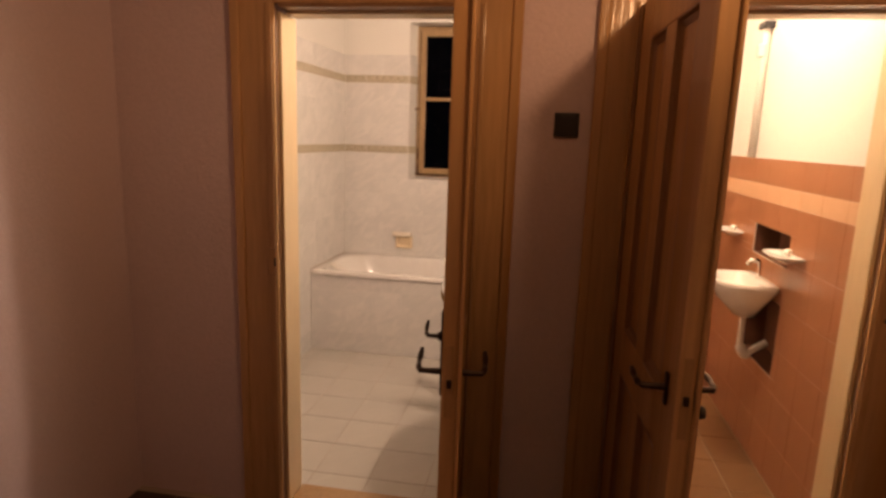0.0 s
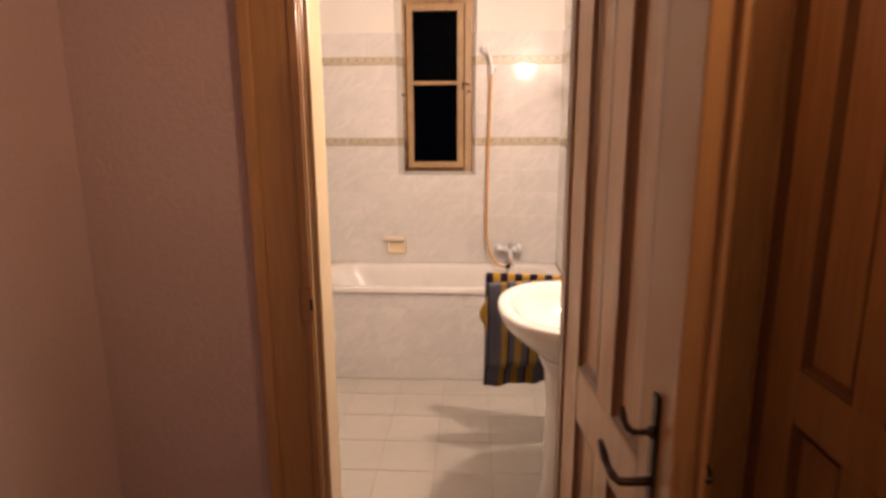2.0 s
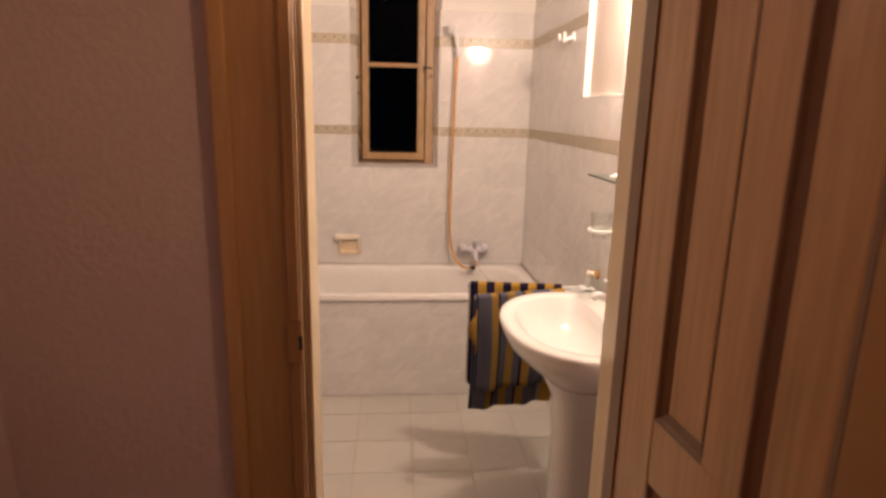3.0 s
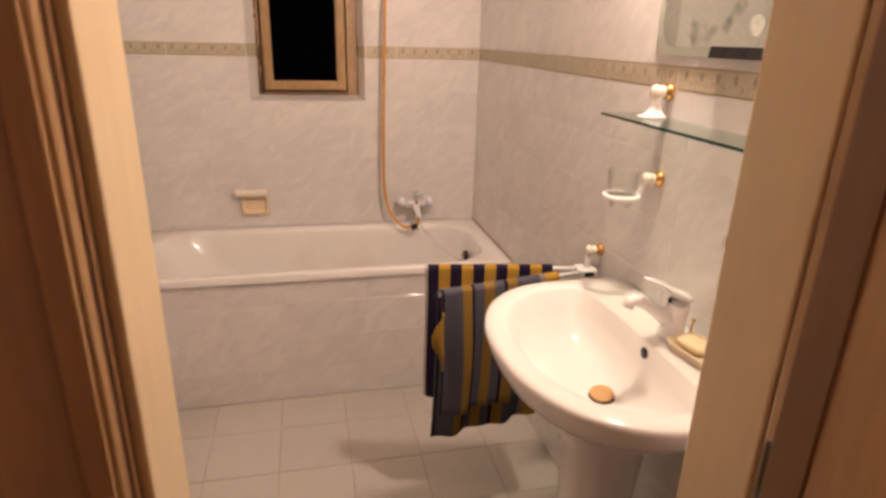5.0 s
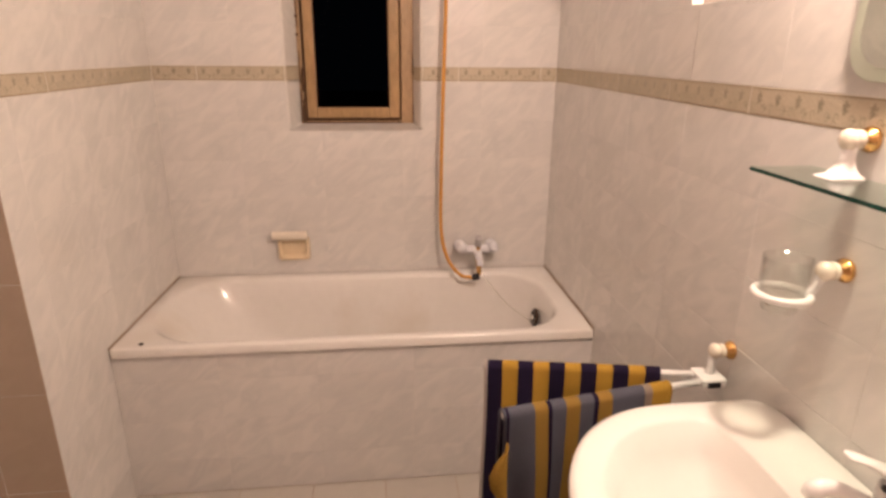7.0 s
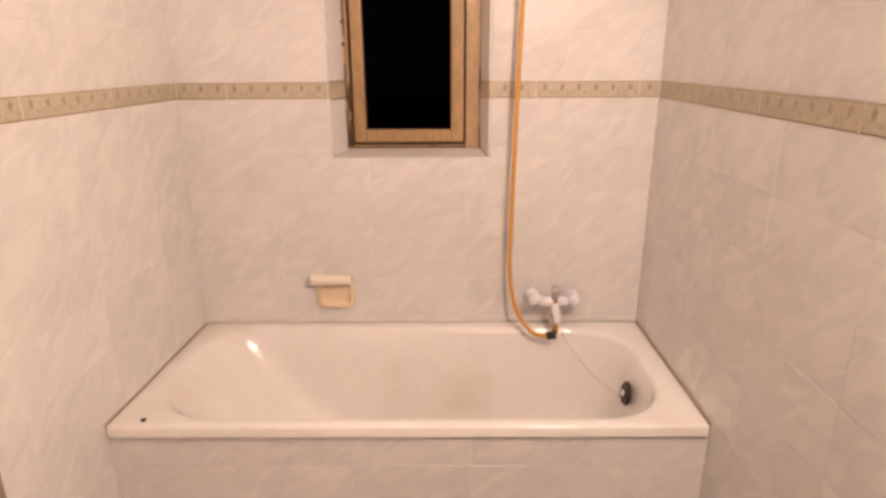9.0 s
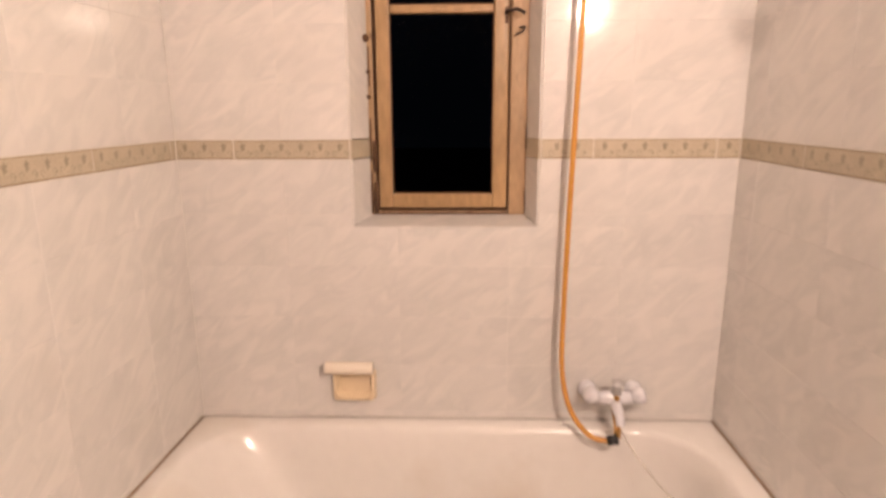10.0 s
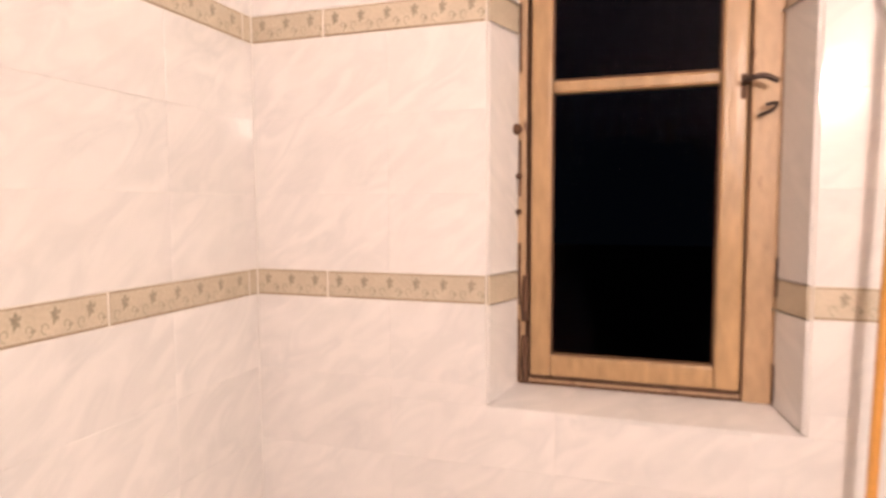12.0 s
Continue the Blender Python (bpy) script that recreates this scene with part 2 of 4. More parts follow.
M_MIRROREDGE = mat("mirror_bevel", (0.60, 0.66, 0.57), 0.35, metal=0.25, var=0.04, scale=6, grain=20, bump=0)
M_SOAP = mat("ochre_soap", (0.83, 0.64, 0.42), 0.45, var=0.06, scale=12, grain=60, bump=0.01)
M_BEIGEPL = mat("beige_soap_dish", (0.70, 0.57, 0.40), 0.35, var=0.06, scale=12, grain=60, bump=0)
M_STOPPER = mat("tan_stopper", (0.55, 0.33, 0.13), 0.4, var=0.1, scale=20, grain=80, bump=0)
M_NICHE = mat("darkened_red_brown", (0.13, 0.045, 0.022), 0.9, var=0.3, scale=14, grain=90, bump=0.1)
NAVY, YELLOW, GREYBLUE, HEM = (0.020, 0.014, 0.040), (0.50, 0.30, 0.05), (0.115, 0.120, 0.155), (0.62, 0.58, 0.54)
DULL = (0.34, 0.205, 0.05)
M_TOWEL_A = towel_mat("navy_yellow_towel", [(0.0, HEM)] + [(0.016 + k / 11 * 0.984, YELLOW if k % 2 else NAVY) for k in range(11)], 0.375)
M_TOWEL_B = towel_mat("blue_yellow_towel", [(0.0, GREYBLUE), (0.012, NAVY), (0.030, GREYBLUE), (0.173, DULL), (0.25, NAVY), (0.273, GREYBLUE), (0.355, DULL), (0.436, GREYBLUE), (0.518, NAVY), (0.545, DULL), (0.627, GREYBLUE), (0.827, (0.34, 0.27, 0.22)), (0.873, YELLOW)], 0.365)


# ---- mesh helpers ----
def part(name, bm, material, parent=None, label="", smooth=False):
    me = bpy.data.meshes.new(name)
    bmesh.ops.recalc_face_normals(bm, faces=bm.faces)
    for f in bm.faces:
        f.smooth = smooth
    bm.to_mesh(me)
    bm.free()
    me.materials.append(material)
    ob = new(name, me)
    if parent:
        ob.parent = parent
    if label:
        ob["label"] = label
    return ob


def thing(name, label, category, place=(0, 0, 0), group="", kind="", rz=0.0):
    ob = new(name)
    ob.empty_display_size = 0.05
    ob.matrix_basis = pose(*place, 0, 0, rz)
    return tagged(ob, label, category, group, kind)


def box(bm, x0, x1, y0, y1, z0, z1, bevel=0.0, seg=1):
    r = bmesh.ops.create_cube(bm, size=1.0)
    vs = r["verts"]
    for v in vs:
        v.co = Vector(((x0 + x1) / 2 + v.co.x * (x1 - x0), (y0 + y1) / 2 + v.co.y * (y1 - y0), (z0 + z1) / 2 + v.co.z * (z1 - z0)))
    if bevel:
        es = list({e for v in vs for e in v.link_edges})
        bmesh.ops.bevel(bm, geom=es, offset=bevel, segments=seg, profile=0.5, affect="EDGES")


def boxed(name, dims, material, parent=None, bevel=0.002, label="", seg=2):
    bm = bmesh.new()
    box(bm, *dims, bevel, seg)
    return part(name, bm, material, parent, label)


def tube(bm, pts, radii, seg=12, caps=True):
    """A round tube through points, with a radius at each."""
    pts = [Vector(p) for p in pts]
    if not isinstance(radii, (list, tuple)):
        radii = [radii] * len(pts)
    rings, prev = [], None
    for i, p in enumerate(pts):
        d = (pts[min(i + 1, len(pts) - 1)] - pts[max(i - 1, 0)]).normalized()
        if prev is None:
            a = d.orthogonal().normalized()
        else:
            a = (prev - d * prev.dot(d)).normalized()
        prev = a
        c = d.cross(a)
        rings.append([bm.verts.new(p + (a * math.cos(2 * math.pi * k / seg) + c * math.sin(2 * math.pi * k / seg)) * radii[i]) for k in range(seg)])
    for r0, r1 in zip(rings, rings[1:]):
        for k in range(seg):
            bm.faces.new((r0[k], r0[(k + 1) % seg], r1[(k + 1) % seg], r1[k]))
    if caps:
        bm.faces.new(rings[0][::-1])
        bm.faces.new(rings[-1])


def tubed(name, pts, radii, material, parent=None, label="", seg=12):
    bm = bmesh.new()
    tube(bm, pts, radii, seg)
    return part(name, bm, material, parent, label, True)


def curve_points(pts, n=8):
    """A smooth line through points (Catmull-Rom)."""
    pts = [Vector(p) for p in pts]
    full = [pts[0] * 2 - pts[1]] + pts + [pts[-1] * 2 - pts[-2]]
    out = []
    for i in range(1, len(full) - 2):
        a, b, c, d = full[i - 1:i + 3]
        for k in range(n):
            t = k / n
            out.append(0.5 * ((2 * b) + (c - a) * t + (2 * a - 5 * b + 4 * c - d) * t * t + (3 * b - a - 3 * c + d) * t ** 3))
    out.append(pts[-1])
    return out


def loft(bm, loops, close_first=False, close_last=False):
    rings = [[bm.verts.new(p) for p in lp] for lp in loops]
    n = len(rings[0])
    for a, b in zip(rings, rings[1:]):
        for k in range(n):
            bm.faces.new((a[k], a[(k + 1) % n], b[(k + 1) % n], b[k]))
    if close_first:
        bm.faces.new(rings[0][::-1])
    if close_last:
        bm.faces.new(rings[-1])


def disc(bm, centre, axis, profile, seg=24):
    """A turned piece: profile rows (distance along axis, radius)."""
    axis = Vector(axis).normalized()
    a = axis.orthogonal().normalized()
    b = axis.cross(a)
    c = Vector(centre)
    loft(bm, [[c + axis * h + (a * math.cos(2 * math.pi * k / seg) + b * math.sin(2 * math.pi * k / seg)) * r for k in range(seg)] for h, r in profile], True, True)


def turned(name, centre, axis, profile, material, parent=None, label="", seg=24):
    bm = bmesh.new()
    disc(bm, centre, axis, profile, seg)
    return part(name, bm, material, parent, label, True)


def wall_box(name, dims, material, label, holes=(), axis="y"):
    """A wall slab with rectangular openings cut through: holes (u0, u1, z0, z1) along the wall."""
    x0, x1, y0, y1, z0, z1 = dims
    u0, u1 = (x0, x1) if axis == "y" else (y0, y1)
    us = sorted({u0, u1, *[h[0] for h in holes], *[h[1] for h in holes]})
    zs = sorted({z0, z1, *[h[2] for h in holes], *[h[3] for h in holes]})
    bm = bmesh.new()
    for ua, ub in zip(us, us[1:]):
        for za, zb in zip(zs, zs[1:]):
            if any(h[0] <= ua and ub <= h[1] and h[2] <= za and zb <= h[3] for h in holes):
                continue
            if axis == "y":
                box(bm, ua, ub, y0, y1, za, zb)
            else:
                box(bm, x0, x1, ua, ub, za, zb)
    bmesh.ops.remove_doubles(bm, verts=bm.verts, dist=1e-5)
    bm.verts.index_update()
    seen = {}
    for f in bm.faces:
        seen.setdefault(tuple(sorted(v.index for v in f.verts)), []).append(f)
    bmesh.ops.delete(bm, geom=[f for fs in seen.values() if len(fs) > 1 for f in fs], context="FACES_ONLY")
    ob = part(name, bm, material)
    return tagged(ob, label, "wall", kind="structure")


# ---- structure ----
wall_back = wall_box("wall_back", (-0.62, 1.68, 3.0009, 3.36, 0, 2.75), M_PLASTER, "white plastered bathroom wall, tiled to above head height, with a window opening",
                     [(0.484, 1.023, 1.160, 2.298)])
SKEW = 0.0412
bm = bmesh.new()
loft(bm, [[(-0.62, 2.0309, z), (-0.0409, 2.0309, z), (-0.0009, 3.0009, z), (-0.62, 3.0009, z)] for z in (0, 2.75)], True, True)
wall_left = tagged(part("wall_left", bm, M_PLASTER), "white tiled wall block beside the head of the bathtub", "wall", kind="structure")
wall_left_near = wall_box("wall_left_near", (-0.62, -0.506, 0.76, 2.0309, 0, 2.75), M_PLASTER, "white plastered bathroom side wall", axis="x")
NICHE = (1.540, 1.976, 1.578, 2.198)
wall_right = wall_box("wall_right", (1.5609, 1.68, 0.76, 3.0009, 0, 2.75), M_PLASTER, "white bathroom wall with pale marbled tiles and a shallow recess", [NICHE], axis="x")
bm = bmesh.new()
box(bm, 1.587, 1.680, NICHE[0], NICHE[1], NICHE[2], NICHE[3])
tagged(part("wall_recess", bm, M_NICHEPAINT), "shallow pinkish-white plastered recess in a tiled wall", "wall", kind="structure")
wall_hall = wall_box("wall_hall", (-0.085, 3.9, 0.63, 0.76, 0, 2.75), M_HALLPAINT, "mauve painted hall wall with two door openings",
                     [(0.555, 1.288, 0, 1.93), (1.79, 2.568, 0, 1.93)])
wall_hall_left = wall_box("wall_hall_left", (-0.62, -0.085, -3.6, 0.76, 0, 2.75), M_HALLPAINT, "mauve painted hall side wall", axis="x")
wall_hall_right = wall_box("wall_hall_right", (3.9, 4.02, -3.6, 0.76, 0, 2.75), M_HALLPAINT, "mauve painted hall end wall", axis="x")
wall_hall_near = wall_box("wall_hall_near", (-0.62, 4.02, -3.72, -3.6, 0, 2.75), M_HALLPAINT, "mauve painted hall wall")
wall_pink = wall_box("wall_pink", (2.5859, 2.72, 0.76, 2.76, 0, 2.75), M_PLASTER, "white wall with terracotta tiles and two recesses",
                     [(1.35, 1.79, 0.97, 1.118), (1.36, 1.83, 0.46, 0.80)], axis="x")
wall_pink_back = wall_box("wall_pink_back", (1.68, 2.72, 2.6609, 2.76, 0, 2.75), M_PLASTER, "white wall over terracotta tiles")
# red-brown recesses, darkened in colour because the washroom lamp reaches into them
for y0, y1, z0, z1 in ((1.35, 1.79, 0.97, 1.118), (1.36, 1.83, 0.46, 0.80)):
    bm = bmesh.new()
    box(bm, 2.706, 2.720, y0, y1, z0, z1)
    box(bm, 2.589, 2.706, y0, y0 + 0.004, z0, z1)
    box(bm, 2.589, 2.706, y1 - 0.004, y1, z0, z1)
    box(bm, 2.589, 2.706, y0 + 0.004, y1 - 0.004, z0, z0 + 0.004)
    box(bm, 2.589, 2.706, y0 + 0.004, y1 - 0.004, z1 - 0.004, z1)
    tagged(part("wall_recess", bm, M_NICHE), "red-brown recess in a terracotta tiled wall, its shade put into the colour", "wall", kind="structure")


def slab(name, dims, material, label, category):
    return tagged(boxed(name, dims, material, None, 0), label, category, kind="structure")


floor_bath = slab("floor_bath", (-0.62, 1.68, 0.70, 3.0, -0.1, -0.0022), M_FLOORGROUT, "pale square ceramic floor tiles with dark joints", "floor")
floor_hall = slab("floor_hall", (-0.62, 4.02, -3.72, 0.70, -0.1, -0.0022), M_FLOORGROUT, "brown hall floor tiles", "floor")
floor_pink = slab("floor_pink", (1.68, 2.72, 0.70, 2.76, -0.1, -0.0022), M_FLOORGROUT, "tan marbled floor tiles", "floor")
slab("ceiling_bath", (-0.62, 1.68, 0.76, 3.36, 2.75, 2.85), M_CEIL, "white painted bathroom ceiling", "ceiling")
slab("ceiling_hall", (-0.62, 4.02, -3.72, 0.76, 2.75, 2.85), M_CEIL, "white painted hall ceiling", "ceiling")
slab("ceiling_pink", (1.68, 2.72, 0.76, 2.76, 2.75, 2.85), M_CEIL, "white painted ceiling", "ceiling")
slab("ground", (-60, 60, 3.4, 90, -4.2, -4.0), M_NICHE, "dark ground outside at night", "ground")


# ---- door frames ----
HEAD = 1.925


def door_frame(name, x0, x1, label, trim, trim_r=None, lap=0.0):
    """Lining with a rebate, and moulded casing boards on the hall side."""
    t = thing(name, label, "door frame", ((x0 + x1) / 2, 0.64, 0), kind="structure")
    cx = (x0 + x1) / 2

    def bx(nm, a, b, y0, y1, z0, z1, m, bev=0.004):
        boxed(nm, (a - cx, b - cx, y0 - 0.64, y1 - 0.64, z0, z1), m, t, bev)

    tr = trim if trim_r is None else trim_r
    for s, xe, w in ((-1, x0, trim), (1, x1, tr)):
        ce = xe - (lap if s > 0 else 0.0)
        w += lap if s > 0 else 0.0
        a, b = sorted((ce, ce + s * w))
        bx("casing", a, b, 0.610, 0.629, 0, HEAD + 0.11, M_CASING)
        a, b = sorted((ce + s * (w - 0.03), ce + s * (w + 0.004)))
        bx("back_band", a, b, 0.598, 0.6095, 0, HEAD + 0.085, M_CASING, 0.005)
        a, b = sorted((ce + s * 0.004, ce + s * 0.028))
        bx("inner_bead", a, b, 0.601, 0.6095, 0, HEAD, M_CASING, 0.004)
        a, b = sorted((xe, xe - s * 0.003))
        # rebate face in the dark tone, its shade put into the colour
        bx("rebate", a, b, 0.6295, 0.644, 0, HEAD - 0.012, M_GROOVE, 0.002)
        # lining in the lightened tone, lamplight put into its colour
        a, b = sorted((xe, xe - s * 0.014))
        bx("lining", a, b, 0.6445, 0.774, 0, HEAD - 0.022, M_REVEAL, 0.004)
    bx("head_casing", x0, x1 - lap, 0.610, 0.629, HEAD, HEAD + 0.11, M_CASING)
    bx("head_band", x0 - trim, x1 + tr, 0.598, 0.6095, HEAD + 0.087, HEAD + 0.116, M_CASING, 0.005)
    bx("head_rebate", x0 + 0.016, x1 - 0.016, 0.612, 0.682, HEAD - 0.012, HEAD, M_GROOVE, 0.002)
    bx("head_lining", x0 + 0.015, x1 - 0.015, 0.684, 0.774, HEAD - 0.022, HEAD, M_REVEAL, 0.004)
    return t


frame_bath = door_frame("door_frame_1", 0.555, 1.288, "cream gloss painted wooden door frame of the bathroom", 0.155, 0.122, 0.024)
frame_pink = door_frame("door_frame_2", 1.79, 2.568, "cream gloss painted wooden door frame of the washroom", 0.137, 0.155)
strike = thing("strike_plate", "small worn metal strike plate on the door frame", "strike plate", (0.555, 0.597, 1.02))
boxed("backing", (-0.031, 0.0, -0.0035, 0.0, -0.049, 0.049), M_GROOVE, strike, 0.001)
boxed("plate", (-0.029, 0.0, -0.005, -0.0036, -0.046, 0.046), M_CASING, strike, 0.001)
boxed("bolt_hole", (-0.006, 0.002, -0.0075, -0.0052, -0.016, 0.016), M_BLACK, strike, 0.001)
strike2 = thing("strike_plate", "small worn metal strike plate on the door frame", "strike plate", (2.590, 0.597, 1.0))
boxed("plate", (0.0, 0.026, -0.004, 0.0, -0.05, 0.05), M_CASING, strike2, 0.001)
boxed("bolt_hole", (0.004, 0.016, -0.0065, -0.0045, 0.0, 0.03), M_BLACK, strike2, 0.001)
boxed("bolt_hole", (0.004, 0.014, -0.0065, -0.0045, -0.04, -0.025), M_BLACK, strike2, 0.001)
tagged(boxed("threshold", (0.571, 1.272, 0.600, 0.772, -0.001, 0.014), M_CASING, None, 0.004), "worn brown wooden threshold", "threshold", kind="structure")
tagged(boxed("threshold", (1.806, 2.552, 0.600, 0.772, -0.001, 0.014), M_CASING, None, 0.004), "worn brown wooden threshold", "threshold", kind="structure")


# ---- doors ----
def lever(parent, x, side, z, reach, rise, stem, r, plate):
    """A bronze lever handle on one face of a leaf; side is the face's sign along local y."""
    y0 = side * 0.021
    if plate:
        h = boxed("escutcheon", (x - 0.0105, x + 0.0105, min(y0, y0 + side * 0.006), max(y0, y0 + side * 0.006), z - (0.06 if plate > 0.1 else 0.040), z + plate), M_DARKMETAL, parent, 0.005)
    else:
        h = turned("rosette", (x, y0, z), (0, side, 0), [(0.0062, 0.012), (0.010, 0.011), (0.014, 0.008)], M_DARKMETAL, parent)
    pts = curve_points([(x, y0 + side * 0.004, z), (x, y0 + side * stem * 0.8, z), (x - 0.008, y0 + side * stem, z), (x - reach * 0.5, y0 + side * (stem + 0.004), z + rise * 0.25), (x - reach, y0 + side * (stem + 0.002), z + rise)], 6)
    radii = [r * (1.25 - 0.25 * min(1, i / 6)) if i < 7 else r * (1.0 + 0.15 * math.sin(i)) for i in range(len(pts))]
    tubed("lever", pts, radii, M_DARKMETAL, h)


def door_leaf(name, label, length, hinge, angle, extra_latch, hz):
    d = thing(name, label, "door", (*hinge, 0.012), kind="structure", rz=angle)
    top, th = 1.895, 0.019
    st, lock, mull = 0.180, 0.135, 0.098
    mid = (st + length - lock) / 2
    xs = [(st, mid - mull / 2), (mid + mull / 2, length - lock)]
    for a, b in ((0.0, st), (length - lock, length)):
        boxed("stile", (a, b, -th, th, 0, top), M_DOOR, d, 0.003)
    boxed("mullion", (xs[0][1], xs[1][0], -th + 0.001, th - 0.001, 0.24, 0.775), M_DOOR, d, 0.003)
    boxed("mullion", (xs[0][1], xs[1][0], -th + 0.001, th - 0.001, 0.912, top - 0.12), M_DOOR, d, 0.003)
    for a, b in ((0, 0.24), (0.775, 0.912), (top - 0.12, top)):
        boxed("rail", (st, length - lock, -th + 0.0005, th - 0.0005, a, b), M_DOOR, d, 0.003)
    for a, b in xs:
        for za, zb in ((0.24, 0.775), (0.912, top - 0.12)):
            bm = bmesh.new()
            for sd in (-1, 1):
                x0, x1, z0, z1 = a + 0.024, b - 0.024, za + 0.024, zb - 0.024
                loft(bm, [[(x0, sd * 0.0030, z0), (x1, sd * 0.0030, z0), (x1, sd * 0.0030, z1), (x0, sd * 0.0030, z1)],
                          [(x0 + 0.004, sd * 0.0045, z0 + 0.004), (x1 - 0.004, sd * 0.0045, z0 + 0.004), (x1 - 0.004, sd * 0.0045, z1 - 0.004), (x0 + 0.004, sd * 0.0045, z1 - 0.004)]], False, True)
            part("panel", bm, M_DOOR, d)
            # moulding around the panel, with the groove's shade painted in
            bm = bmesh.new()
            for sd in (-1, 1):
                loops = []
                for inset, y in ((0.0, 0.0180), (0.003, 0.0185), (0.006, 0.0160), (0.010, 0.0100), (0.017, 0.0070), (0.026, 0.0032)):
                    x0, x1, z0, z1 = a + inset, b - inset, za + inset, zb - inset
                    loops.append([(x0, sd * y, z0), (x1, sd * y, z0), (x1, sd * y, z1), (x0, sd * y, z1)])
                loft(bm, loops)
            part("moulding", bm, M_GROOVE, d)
    # overlapping lip along the free edge, and the lock in it
    boxed("edge_lip", (length - 0.022, length + 0.012, th + 0.0005, th + 0.010, 0, top), M_DOOR, d, 0.003)
    boxed("lock_plate", (length + 0.0005, length + 0.003, -0.009, 0.009, hz - 0.09, hz + 0.09), M_CASING, d, 0.001)
    boxed("latch_bolt", (length + 0.003, length + 0.012, -0.006, 0.006, hz - 0.012, hz + 0.008), M_DARKMETAL, d, 0.002)
    for s in (-1, 1):
        lever(d, length - 0.062, s, hz, 0.090, 0.022 if extra_latch else 0.004, 0.058, 0.0066, 0.155 if extra_latch == s else 0.034)
    if extra_latch:
        lever(d, length - 0.062, extra_latch, hz + 0.089, 0.044, 0.022, 0.040, 0.0048, 0)
    # dark strips that stand in for the shadow gap beside the hinges
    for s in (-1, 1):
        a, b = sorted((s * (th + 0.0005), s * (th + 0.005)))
        boxed("hinge_shade_strip", (0.004, 0.052, a, b, 0, top), M_GROOVE, d, 0.002)
    for z in (0.25, 0.95, 1.60):
        tubed("hinge", [(-0.010, 0.0, z - 0.05), (-0.010, 0.0, z + 0.05)], 0.009, M_DARKMETAL, d)
    return d


door_1 = door_leaf("door_1", "open cream painted four-panel wooden bathroom door", 0.726, (1.258, 0.596), -85.1, -1, 0.921)
door_2 = door_leaf("door_2", "open cream painted four-panel wooden door beside a switch", 0.778, (1.792, 0.596), -87.4, 0, 0.958)
key = thing("door_knob", "small black keyhole knob on the edge of a door", "knob", (0, 0, 0))
key.matrix_basis = door_2.matrix_basis.copy()
turned("knob", (0.762, 0.021, 0.925), (0, 1, 0), [(0, 0.008), (0.012, 0.008), (0.016, 0.015), (0.026, 0.013)], M_BLACK, key)

switch = thing("light_switch", "square black light switch on the mauve hall wall", "light switch", (1.571, 0.63, 1.544))
sp = boxed("plate", (-0.040, 0.040, -0.010, 0.0, -0.040, 0.040), M_BLACK, switch, 0.003)
boxed("rocker", (-0.022, 0.022, -0.014, -0.0102, -0.030, 0.030), M_BLACK, sp, 0.002)


# ---- window ----
window_1 = thing("window_1", "narrow old wooden casement window with chipped cream paint and dark panes", "window", (0.75, 3.10, 1.16), kind="structure")


def win(nm, x0, x1, y0, y1, z0, z1, m=None, bev=0.004, label=""):
    return boxed(nm, (x0 - 0.75, x1 - 0.75, y0 - 3.10, y1 - 3.10, z0 - 1.16, z1 - 1.16), m or M_WINWOOD, window_1, bev, label)


fl = win("frame_side", 0.520, 0.5450, 3.106, 3.175, 1.186, 2.29, M_OLDFRAME)
fr_ = win("frame_side", 0.9385, 0.992, 3.100, 3.175, 1.186, 2.29, M_OLDFRAME)
win("frame_head", 0.5452, 0.9383, 3.115, 3.175, 2.262, 2.29)
win("frame_bottom", 0.5452, 0.9383, 3.112, 3.175, 1.172, 1.196, M_OLDFRAME)
sash = win("sash_stile", 0.557, 0.596, 3.088, 3.126, 1.209, 2.260, bev=0.005)
win("sash_stile", 0.890, 0.932, 3.088, 3.126, 1.209, 2.260, bev=0.005)
win("sash_rail", 0.5962, 0.8898, 3.088, 3.126, 1.209, 1.250, bev=0.005)
win("sash_rail", 0.5962, 0.8898, 3.088, 3.126, 2.216, 2.260, bev=0.005)
win("glazing_bar", 0.5962, 0.8898, 3.096, 3.128, 1.755, 1.778, bev=0.005)
for za, zb in ((1.248, 1.757), (1.776, 2.218)):
    p = win("pane", 0.594, 0.892, 3.108, 3.115, za, zb, M_GLASS, 0)
    p.visible_shadow = False
win("dirty_gap", 0.5452, 0.5568, 3.112, 3.122, 1.198, 2.260, M_WINDARK, 0)
win("grime_line", 0.534, 0.9835, 3.1035, 3.1095, 1.1862, 1.1905, M_WINDARK, 0.001)
for za, zb in ((1.192, 1.315), (1.345, 1.47), (1.56, 1.67), (1.80, 1.93)):
    win("grime_line", 0.5315, 0.5355, 3.1005, 3.1055, za, zb, M_WINDARK, 0.001)
for za, zb in ((1.192, 1.26), (1.38, 1.45)):
    win("grime_line", 0.9855, 0.9885, 3.0955, 3.0998, za, zb, M_WINDARK, 0.001)
for za, zb in ((1.2501, 1.7548), (1.7782, 2.2158)):
    win("putty_line", 0.5962, 0.5995, 3.0985, 3.1072, za, zb, M_WINDARK, 0.001)
    win("putty_line", 0.8865, 0.8898, 3.0985, 3.1072, za, zb, M_WINDARK, 0.001)
    win("putty_line", 0.5997, 0.8863, 3.0985, 3.1072, za, za + 0.003, M_WINDARK, 0.001)
